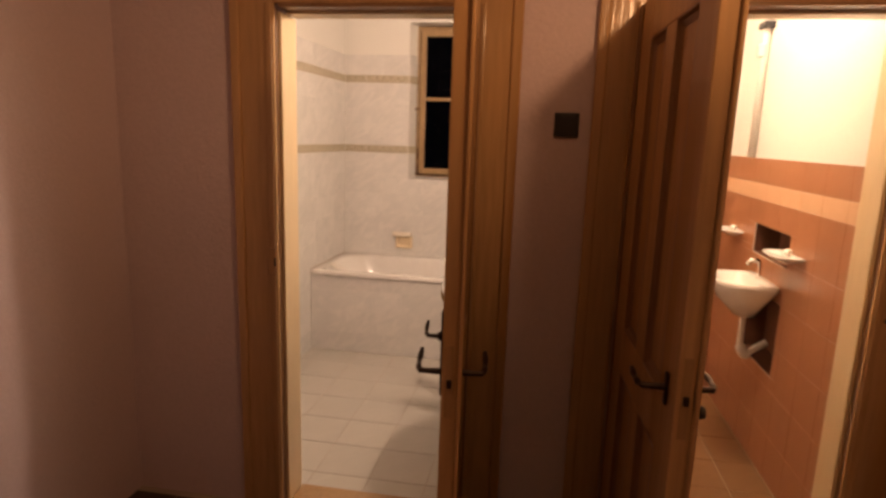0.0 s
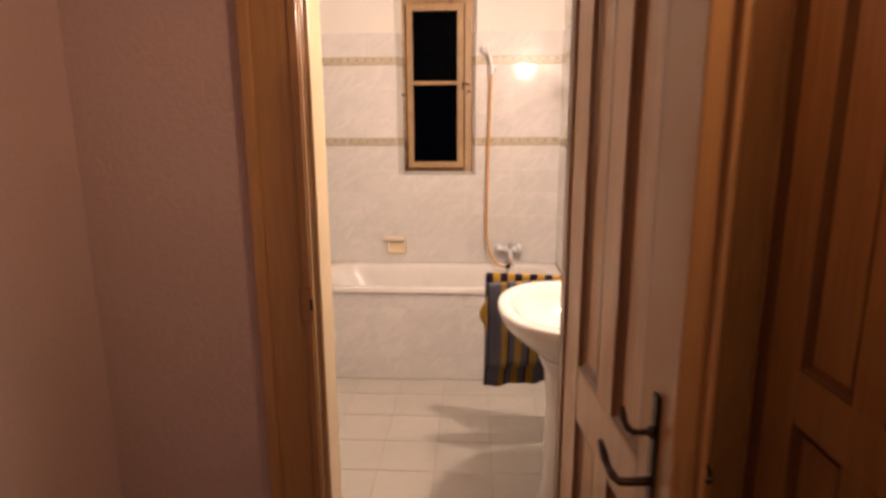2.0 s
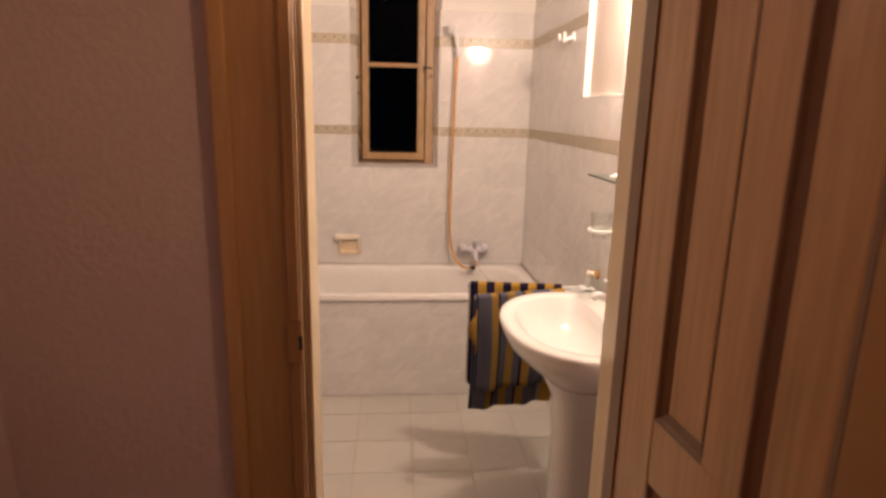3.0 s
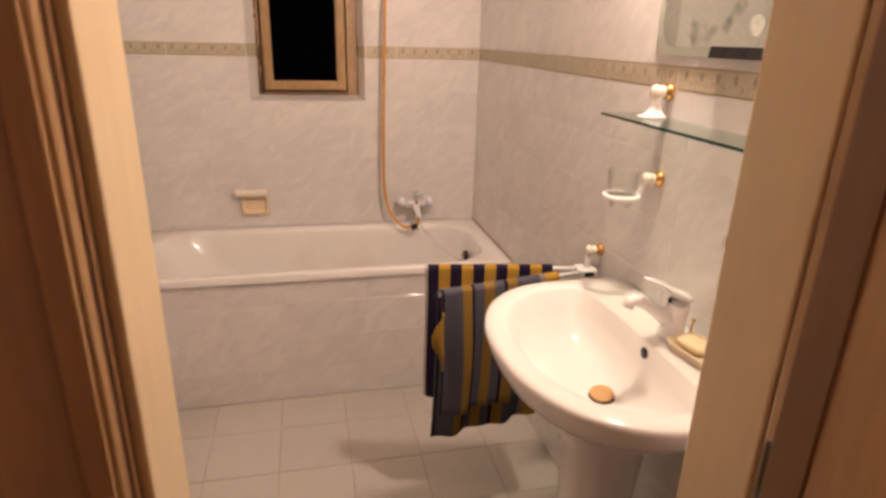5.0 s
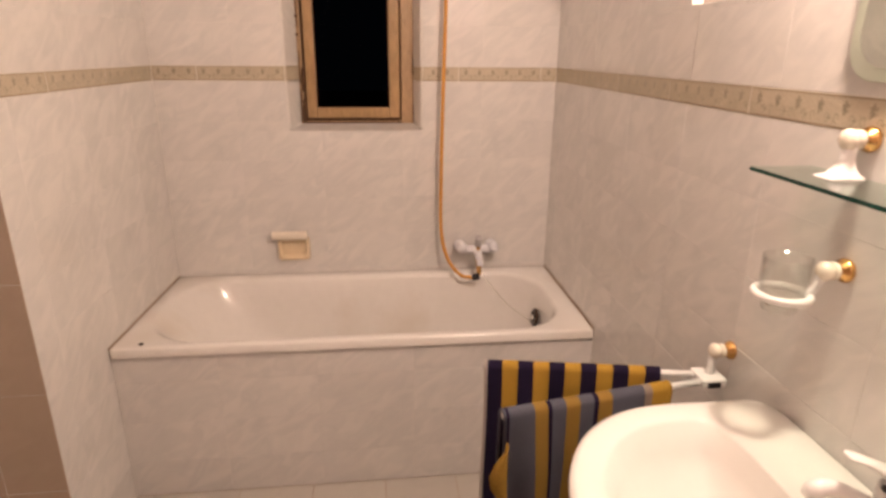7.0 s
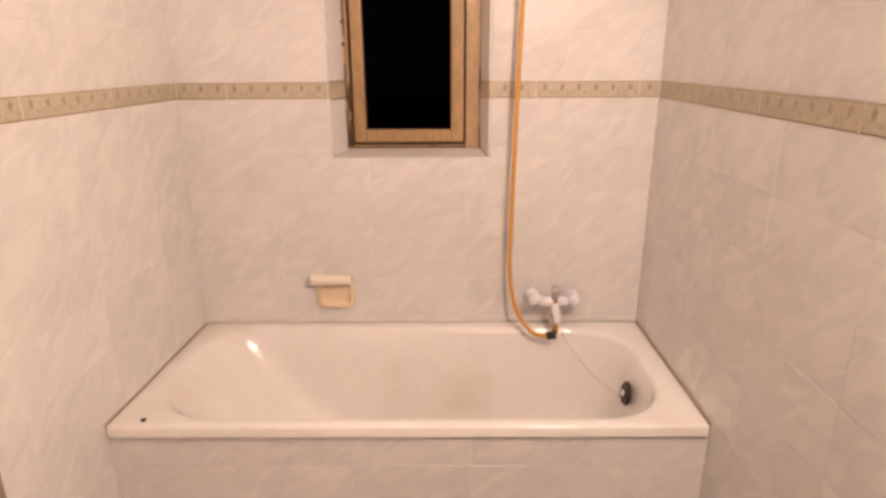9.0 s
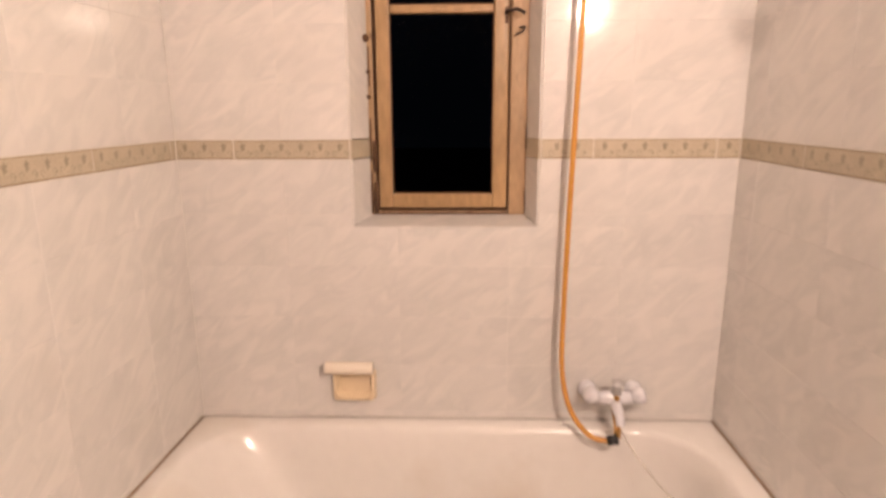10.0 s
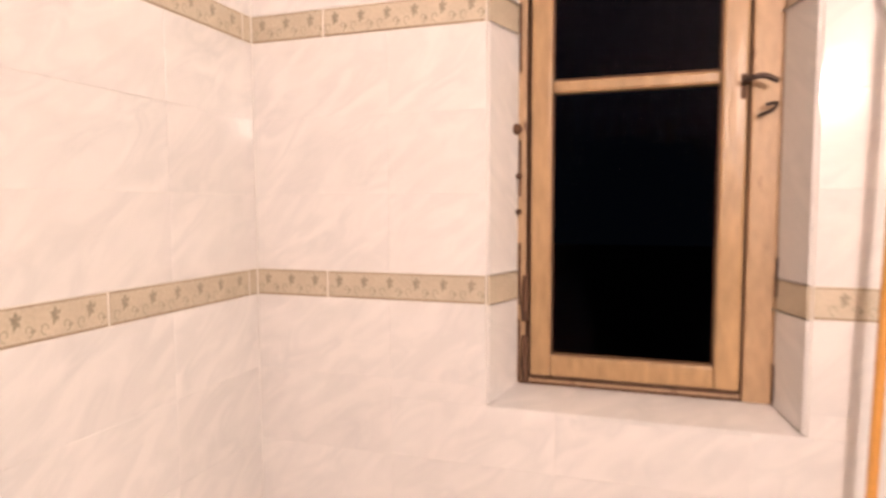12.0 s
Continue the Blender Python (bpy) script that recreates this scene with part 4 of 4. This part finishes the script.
for r0, r1, n0 in ((0.0, 0.019, 0),):
    rows_ = [[bm.verts.new((-0.0046, -0.010 + r * (1 + 0.10 * math.sin(3 * a + n0)) * math.cos(a), -0.262 + r * (1 + 0.08 * math.sin(2 * a + n0)) * math.sin(a))) for a in [2 * math.pi * k / 24 for k in range(24)]] for r in (max(r0, 0.001), r1)]
    for k in range(24):
        bm.faces.new((rows_[0][k], rows_[0][(k + 1) % 24], rows_[1][(k + 1) % 24], rows_[1][k]))
part("tarnish_spot", bm, M_TARNISH, mirror, "grey tarnish spot near the lower edge")
clip = thing("mirror_clip", "black three-part plastic clip under the mirror", "clip", (1.549, 1.160, 1.444))
for k in (-1, 0, 1):
    bm = bmesh.new()
    loft(bm, [[(-0.014, -0.026, -0.010), (0.004, -0.026, -0.010), (0.004, 0.026, -0.010), (-0.014, 0.026, -0.010)], [(-0.014, -0.021, 0.012), (0.004, -0.021, 0.012), (0.004, 0.021, 0.012), (-0.014, 0.021, 0.012)]], True, True)
    part("segment", bm, M_BLACK, clip).location = (0, k * 0.052, 0)

lamp = thing("wall_lamp", "bare warm bulb on a white wall lamp holder above the mirror", "lamp", (1.560, 1.30, 2.15))
turned("base", (0, 0, 0), (-1, 0, 0), [(0, 0.045), (0.02, 0.045), (0.03, 0.030)], M_PLASTIC, lamp)
tubed("neck", curve_points([(-0.02, 0, 0), (-0.06, 0, 0.015), (-0.088, 0, -0.02), (-0.090, 0, -0.06)], 5), 0.012, M_PLASTIC, lamp)
turned("socket", (-0.090, 0, -0.055), (0, 0, -1), [(0, 0.016), (0.035, 0.019), (0.040, 0.015)], M_PLASTIC, lamp)

hook = thing("robe_hook", "white double robe hook high on the tiled wall", "hook", (1.559, 2.175, 1.845))
turned("plate", (0, 0, 0), (-1, 0, 0), [(0, 0.022), (0.006, 0.022), (0.010, 0.015)], M_PLASTIC, hook)
for s in (-1, 1):
    tubed("prong", curve_points([(-0.008, 0, 0), (-0.035, s * 0.012, -0.012), (-0.050, s * 0.030, -0.020), (-0.055, s * 0.042, -0.005), (-0.055, s * 0.046, 0.015)], 5), [0.008] * 12 + [0.007] * 8 + [0.0095], M_PLASTIC, hook)


# ---- fittings over the bathtub ----
soapw = thing("wall_soap_holder", "cream ceramic soap holder with grab bar set in the tiles", "soap holder", (0.477, 2.999, 0.692))
bm = bmesh.new()
loft(bm, [[(p[0], -0.001, p[1]) for p in rrect(-0.066, 0.066, -0.058, 0.040, 0.010, 0, 5)], [(p[0], -0.022, p[1]) for p in rrect(-0.062, 0.062, -0.054, 0.040, 0.012, 0, 5)], [(p[0], -0.023, p[1]) for p in rrect(-0.054, 0.054, -0.046, 0.034, 0.020, 0, 5)], [(p[0], -0.003, p[1]) for p in rrect(-0.047, 0.047, -0.036, 0.030, 0.018, 0, 5)]], True, True)
part("tray", bm, M_CREAM, soapw, smooth=False)
bm = bmesh.new()
loft(bm, [[(x, -0.024 + 0.021 * math.cos(a), 0.052 + 0.019 * math.sin(a)) for a in [2 * math.pi * k / 16 for k in range(16)]] for x in (-0.082, -0.078, -0.068, 0.046, 0.056, 0.060)], True, True)
part("grab_bar", bm, M_IVORY, soapw, smooth=True)

mixer = thing("bath_mixer", "white bath mixer with two knobs on the tiled wall", "tap", (1.243, 2.985, 0.680))
for s in (-1, 1):
    turned("wall_flange", (s * 0.075, 0, 0), (0, -1, 0), [(0, 0.030), (0.010, 0.028), (0.016, 0.016), (0.055, 0.014)], M_TAPWHITE, mixer)
    turned("knob", (s * 0.056, -0.064, 0.004), (s * 1, -0.35, 0.42), [(0, 0.014), (0.008, 0.024), (0.030, 0.027), (0.040, 0.022), (0.043, 0.010)], M_TAPWHITE, mixer, seg=10)
tubed("body", [(-0.072, -0.060, 0), (-0.02, -0.062, 0.0), (0.02, -0.062, 0.0), (0.072, -0.060, 0)], [0.017, 0.022, 0.022, 0.017], M_TAPWHITE, mixer)
tubed("spout", curve_points([(0, -0.065, -0.005), (0.002, -0.095, -0.020), (0.004, -0.120, -0.040), (0.005, -0.128, -0.058)], 5), [0.017] * 8 + [0.0145] * 8, M_TAPWHITE, mixer)
dv = turned("diverter", (0.002, -0.066, 0.010), (0, -0.35, 1), [(0, 0.016), (0.02, 0.017), (0.035, 0.013), (0.045, 0.019), (0.056, 0.017)], M_GREYPL, mixer)
turned("diverter_cap", (0.0, -0.088, 0.012), (0, -1, 0.1), [(0, 0.008), (0.006, 0.008), (0.007, 0.004)], M_BRASS, dv)
mixer.scale = (0.9, 0.94, 0.94)
shower = thing("hand_shower", "white hand shower on an amber plastic hose", "hand shower", (1.102, 2.995, 1.90))
hose_path = [(0.005, -0.056, -0.09), (0.001, -0.050, -0.25), (-0.008, -0.050, -0.62), (-0.013, -0.050, -0.95), (-0.011, -0.056, -1.14), (0.014, -0.078, -1.255), (0.065, -0.108, -1.318), (0.120, -0.120, -1.329)]
hs = tubed("hose", curve_points(hose_path, 14), 0.0076, M_HOSE, shower, "amber translucent plastic hose", 10)
tubed("hose_end", [(0.114, -0.120, -1.328), (0.144, -0.122, -1.322)], 0.014, M_BLACK, hs)
tubed("connector", [(0.142, -0.120, -1.320), (0.144, -0.105, -1.290), (0.142, -0.075, -1.255)], 0.010, M_BRASS, shower)
turned("wall_bracket", (0.014, 0.004, -0.055), (0, -1, 0), [(0, 0.026), (0.012, 0.026), (0.02, 0.014), (0.045, 0.014), (0.050, 0.020), (0.062, 0.020), (0.066, 0.012)], M_PLASTIC, shower)
hd = tubed("handle", curve_points([(0.012, -0.060, -0.095), (0.008, -0.062, -0.03), (-0.006, -0.068, 0.03), (-0.022, -0.080, 0.065)], 5), [0.011] * 6 + [0.013] * 6 + [0.015] * 4, M_PLASTIC, shower)
turned("head", (-0.020, -0.078, 0.060), (-0.45, -0.75, -0.1), [(-0.012, 0.014), (0.006, 0.026), (0.020, 0.030), (0.024, 0.026)], M_PLASTIC, hd)


# ---- washroom behind the second door ----
wc_basin = thing("small_washbasin", "small white ceramic wall washbasin with exposed trap", "washbasin", (2.585, 1.545, 0.0))
bm = bmesh.new()
loft(bm, [dee(0.05, 0.16, 0.07, 0.70, 40, 3), dee(0.02, 0.25, 0.17, 0.78, 40, 3), dee(0.001, 0.29, 0.205, 0.855, 40), dee(0.001, 0.295, 0.21, 0.875, 40), dee(0.006, 0.286, 0.202, 0.880, 40), dee(0.08, 0.270, 0.178, 0.876, 40, 4, mid=0.12), dee(0.09, 0.24, 0.150, 0.82, 40, 3.5, mid=0.13), dee(0.12, 0.18, 0.05, 0.775, 40, 3, mid=0.14)], True, True)
part("bowl", bm, M_CERAMIC, wc_basin, smooth=True)
wc_basin.scale = (0.86, 0.86, 1.0)
tubed("trap", curve_points([(-0.10, 0, 0.71), (-0.10, 0, 0.62), (-0.095, 0, 0.54), (-0.06, 0.01, 0.50), (-0.02, 0.02, 0.52), (0.05, 0.03, 0.56)], 6), [0.017] * 12 + [0.028] * 8 + [0.017] * 11, M_PLASTIC, wc_basin)
tubed("tap", curve_points([(-0.05, 0.0, 0.878), (-0.05, 0.0, 0.955), (-0.09, 0.0, 0.965), (-0.115, 0.0, 0.945)], 5), 0.011, M_CHROME, wc_basin)
for yy, zz, hw in ((1.285, 1.040, 0.125), (2.04, 1.040, 0.11)):
    w = thing("wall_dish", "small white ceramic soap shelf on terracotta tiles", "soap shelf", (2.585, yy, zz), group="ceramic shelves in the washroom")
    bm = bmesh.new()
    loft(bm, [dee(0.02, 0.07, hw * 0.6, -0.022, 32, 3), dee(0.001, 0.110, hw * 0.95, 0.0, 32), dee(0.001, 0.118, hw, 0.008, 32), dee(0.010, 0.106, hw * 0.92, 0.008, 32), dee(0.02, 0.09, hw * 0.8, -0.002, 32, 3)], True, True)
    part("tray", bm, M_CERAMIC, w, smooth=True)
    turned("knob", (-0.03, 0.0, 0.0), (0, 0, 1), [(0, 0.014), (0.02, 0.018), (0.03, 0.010)], M_CERAMIC, w)
pipe = thing("water_pipe", "white painted vertical water pipe with black clamp", "pipe", (2.563, 1.92, 1.44))
tubed("pipe_run", [(0, 0, 0), (0, 0, 1.33)], 0.018, M_PLASTER, pipe)
boxed("clamp", (-0.030, 0.03, -0.045, 0.045, 0.635, 0.665), M_BLACK, pipe, 0.004)
boxed("valve", (-0.035, 0.0, -0.022, 0.022, 0.50, 0.56), M_GREYPL, pipe, 0.006)
boxed("clamp_arm", (-0.026, 0.03, -0.05, 0.05, 0.69, 0.712), M_BLACK, pipe, 0.004)


# ---- lamps as things ----
def ceiling_bulb(place, label):
    t = thing("ceiling_lamp", label, "lamp", (place[0], place[1], 2.75))
    dz = place[2] - 2.75
    turned("ceiling_rose", (0, 0, 0), (0, 0, -1), [(0, 0.045), (0.015, 0.045), (0.03, 0.012)], M_PLASTIC, t)
    tubed("cord", [(0, 0, -0.02), (0, 0, dz + 0.13)], 0.004, M_BLACK, t)
    turned("socket", (0, 0, dz + 0.135), (0, 0, -1), [(0, 0.014), (0.04, 0.020), (0.05, 0.018)], M_BLACK, t)
    return t


hall_pendant = ceiling_bulb(HALL_LAMP, "pendant lamp in the hall, out of view, with an added bowl blocking its downward light")
# added, unseen bowl that keeps the hall lamp off the lower walls
turned("added_light_blocker", (0, 0, HALL_LAMP[2] - 2.75 - 0.10), (0, 0, 1), [(0, 0.02), (0.004, 0.08), (0.022, 0.136), (0.024, 0.136), (0.008, 0.08), (0.005, 0.02)], M_BRASS, hall_pendant)
tubed("added_blocker_stem", [(0.135, 0, HALL_LAMP[2] - 2.75 - 0.08), (0.05, 0, HALL_LAMP[2] - 2.75 + 0.10), (0.0, 0, HALL_LAMP[2] - 2.75 + 0.14)], 0.002, M_BRASS, hall_pendant, seg=6)
ceiling_bulb(PINK_LAMP, "bare bulb hanging from the washroom ceiling on a cord")


# ---- tiles, piece by piece ----
TILE_MESH = {}


def tile_mesh(name, w, h, material, t=0.0066):
    key_ = (name, round(w, 4), round(h, 4), material.name)
    if key_ not in TILE_MESH:
        a, b, c = w / 2, h / 2, 0.0007
        vs = [(sx * a, sy * b, -t) for sx, sy in ((-1, -1), (1, -1), (1, 1), (-1, 1))]
        vs += [(sx * a, sy * b, -0.0006) for sx, sy in ((-1, -1), (1, -1), (1, 1), (-1, 1))]
        vs += [(sx * (a - c), sy * (b - c), 0) for sx, sy in ((-1, -1), (1, -1), (1, 1), (-1, 1))]
        fs = [(8, 9, 10, 11)]
        for k in range(4):
            n = (k + 1) % 4
            fs += [(k, n, n + 4, k + 4), (k + 4, n + 4, n + 8, k + 8)]
        me = bpy.data.meshes.new(name)
        me.from_pydata(vs, [], fs)
        me.materials.append(material)
        TILE_MESH[key_] = me
    return TILE_MESH[key_]


def cut(rect, hole):
    a0, a1, b0, b1 = rect
    h0, h1, g0, g1 = hole
    if a1 <= h0 or a0 >= h1 or b1 <= g0 or b0 >= g1:
        return [rect]
    out = []
    if b0 < g0:
        out.append((a0, a1, b0, g0))
    if b1 > g1:
        out.append((a0, a1, g1, b1))
    m0, m1 = max(b0, g0), min(b1, g1)
    if a0 < h0:
        out.append((a0, h0, m0, m1))
    if a1 > h1:
        out.append((h1, a1, m0, m1))
    return out


RND = random.Random(5)


def tiles(parent, origin, u, v, us, vs, material, holes=(), gap=0.0007, name="tile", tilt=0.0013, deco=None):
    """Tiles between the joints us and vs on a plane; each an object of its own under the surface that it is laid on."""
    u, v, o = Vector(u), Vector(v), Vector(origin)
    n = u.cross(v)
    for u0, u1 in zip(us, us[1:]):
        for v0, v1 in zip(vs, vs[1:]):
            rects = [(u0, u1, v0, v1)]
            for h in holes:
                rects = [q for r in rects for q in cut(r, h)]
            for a0, a1, b0, b1 in rects:
                w, h_ = a1 - a0 - gap, b1 - b0 - gap
                if w < 0.006 or h_ < 0.006:
                    continue
                ob = new(name, tile_mesh(name, w, h_, material))
                rot = Matrix((u, v, n)).transposed().to_4x4()
                m = Matrix.Translation(o + u * ((a0 + a1) / 2) + v * ((b0 + b1) / 2)) @ rot
                m = m @ pose(0, 0, 0, math.degrees(RND.gauss(0, tilt)), math.degrees(RND.gauss(0, tilt)), 0)
                ob.matrix_basis = m
                ob.parent = parent
                if deco:
                    deco(ob, w, h_)


DECO = {}


def border_print(ob, w, h):
    """Leaf fans, scrolls and edge lines in low relief on a border tile."""
    k_ = (round(w, 4), round(h, 4))
    if k_ not in DECO:
        pitch = 0.0545
        count = max(0, round((w - 0.006) / pitch))
        leaf, scroll, edge = [], [], []
        z = 0.0004
        for i in range(count):
            cx = (i - (count - 1) / 2) * pitch
            for ang, ln in ((95, 0.012), (35, 0.010), (150, 0.010), (250, 0.013), (300, 0.009), (200, 0.008)):
                a = radians(ang)
                d, q = Vector((math.cos(a), math.sin(a))), Vector((-math.sin(a), math.cos(a)))
                p0 = Vector((cx, 0.006))
                leaf.append([p0, p0 + d * ln * 0.5 - q * 0.0028, p0 + d * ln, p0 + d * ln * 0.5 + q * 0.0028])
            leaf.append([Vector((cx + 0.017, -0.010)), Vector((cx + 0.022, -0.012)), Vector((cx + 0.026, -0.008)), Vector((cx + 0.021, -0.006))])
            for s in (-1, 1):
                prev = None
                for k in range(11):
                    a = radians(-90 + s * k * 32)
                    r = 0.0095 - 0.0006 * k
                    c = Vector((cx + s * 0.0150, -0.008))
                    e0, e1 = c + Vector((math.cos(a), math.sin(a))) * r, c + Vector((math.cos(a), math.sin(a))) * (r - 0.0022)
                    if prev:
                        scroll.append([prev[0], e0, e1, prev[1]])
                    prev = (e0, e1)
        for yy, hh in ((-h / 2 + 0.0025, 0.0030), (h / 2 - 0.0025, 0.0016)):
            edge.append([Vector((-w / 2 + 0.002, yy - hh / 2)), Vector((w / 2 - 0.002, yy - hh / 2)), Vector((w / 2 - 0.002, yy + hh / 2)), Vector((-w / 2 + 0.002, yy + hh / 2))])
        made = []
        for nm, polys, m in (("leaf_print", leaf, M_LEAF), ("scroll_print", scroll, M_SCROLL), ("edge_line", edge, M_EDGE)):
            if not polys:
                continue
            vs, fs = [], []
            for poly in polys:
                fs.append(tuple(range(len(vs), len(vs) + len(poly))))
                vs += [(p.x, p.y * (1.0 if nm == "edge_line" else h / 0.046), z) for p in poly]
            me = bpy.data.meshes.new(nm)
            me.from_pydata(vs, [], fs)
            me.materials.append(m)
            made.append((nm, me))
        DECO[k_] = made
    for nm, me in DECO[k_]:
        c = new(nm, me)
        c.parent = ob


def joints(a, b, first, step):
    """Joint places from a to b, with joints at first + k * step."""
    k0 = math.ceil((a - first) / step + 1e-6)
    out = [a]
    x = first + k0 * step
    while x < b - 1e-4:
        if x - a > 0.01:
            out.append(x)
        x += step
    return out + [b]


TH, BW = 0.1537, 0.333
ROWS_LOW = [1.359 - TH * k for k in range(9, -1, -1)]
ROWS_LOW[0] = 0.0
ROWS_MID = [1.414 + 0.15233 * k for k in range(4)]
ROWS_TOP = [1.926, 2.071]
WIN_HOLE = (0.4895, 1.018, 1.1685, 2.4)
UP = (0, 0, 1)


def tiled_wall(parent, origin, u, a, b, first, band_first, holes=(), glaze=None):
    for rows in (ROWS_LOW, ROWS_MID, ROWS_TOP):
        tiles(parent, origin, u, UP, joints(a, b, first, 0.32), rows, glaze or M_TILE, holes)
    for z0, z1 in ((1.359, 1.414), (1.871, 1.926)):
        tiles(parent, origin, u, UP, joints(a, b, band_first, BW), [z0, z1], M_BAND, holes, 0.002, "border_tile", 0.001, border_print)


tiled_wall(wall_back, (0, 3.0, 0), (1, 0, 0), 0.0, 1.56, 0.298, 0.163, [WIN_HOLE, (0.0, 1.56, -0.1, 0.46)])
lw = Vector((SKEW, 1, 0)).normalized()
tiled_wall(wall_left, Vector((0, 3.0, 0)) - lw * 3.0, lw, 2.030, 3.0, 2.45, 2.641, [(2.39, 3.1, -0.1, 0.46)])
tiles(wall_left, (0, 2.030, 0), (1, 0, 0), UP, [-0.5, -0.20, -0.040], [0, 0.307, 0.614, 0.921, 1.228, 1.535, 1.842, 2.071], M_BEIGETILE, (), 0.0008)
tiled_wall(wall_right, (1.56, 0, 0), (0, -1, 0), -3.0, -0.77, -1.935, -2.03, [(-3.1, -2.39, -0.1, 0.46), (-NICHE[1], -NICHE[0], NICHE[2], 2.4)])
for x_in, x_out, flip in ((0.490, 0.531, True), (1.017, 0.985, False)):
    run = Vector((x_out - x_in, 0.110, 0))
    length = run.length
    o, u = ((x_out, 3.110, 0), -run.normalized()) if flip else ((x_in, 3.0, 0), run.normalized())
    for rows in ([1.172, 1.359], [1.414, 1.871], ROWS_TOP):
        tiles(wall_back, o, u, UP, [0.0, length], rows, M_TILE, (), 0.002)
    for z0, z1 in ((1.359, 1.414), (1.871, 1.926)):
        tiles(wall_back, o, u, UP, [0.0, length], [z0, z1], M_BAND, (), 0.002, "border_tile", 0.001, border_print)
tiles(bath_front, (0, 2.362, 0), (1, 0, 0), UP, joints(-0.026, 1.56, 0.298, 0.32), [0.0, 0.138, 0.29, 0.442, RIM - 0.034], M_TILE)
tiles(floor_bath, (0, 0, 0), (1, 0, 0), (0, 1, 0), joints(-0.5, 1.56, 0.072, 0.2535), joints(0.775, 2.362, 1.651, 0.2535), M_FTILE, (), 0.004, "floor_tile")
tiles(floor_hall, (0, 0, 0), (1, 0, 0), (0, 1, 0), joints(-0.085, 3.9, 0.1, 0.33), joints(-3.6, 0.60, 0.2, 0.33), M_HALLFLOOR, (), 0.004, "floor_tile")
tiles(floor_pink, (0, 0, 0), (1, 0, 0), (0, 1, 0), joints(1.68, 2.585, 1.9, 0.25), joints(0.77, 2.66, 0.9, 0.25), M_TAN, (), 0.004, "floor_tile")
PINK_HOLES = [(-1.79, -1.35, 0.97, 1.118), (-1.83, -1.36, 0.46, 0.80)]
pu = joints(-2.66, -0.77, -1.9, 0.20)
tiles(wall_pink, (2.585, 0, 0), (0, -1, 0), UP, pu, [0, 0.2, 0.4, 0.6, 0.8, 1.0, 1.235], M_PINK, PINK_HOLES)
tiles(wall_pink, (2.585, 0, 0), (0, -1, 0), UP, pu, [1.235, 1.315], M_PINKBAND)
tiles(wall_pink, (2.585, 0, 0), (0, -1, 0), UP, pu, [1.315, 1.44], M_PINK)
tiles(wall_pink_back, (0, 2.66, 0), (1, 0, 0), UP, joints(1.68, 2.585, 1.9, 0.2), [0, 0.2, 0.4, 0.6, 0.8, 1.0, 1.235], M_PINK)
tiles(wall_pink_back, (0, 2.66, 0), (1, 0, 0), UP, joints(1.68, 2.585, 1.9, 0.2), [1.235, 1.315], M_PINKBAND)
tiles(wall_pink_back, (0, 2.66, 0), (1, 0, 0), UP, joints(1.68, 2.585, 1.9, 0.2), [1.315, 1.44], M_PINK)
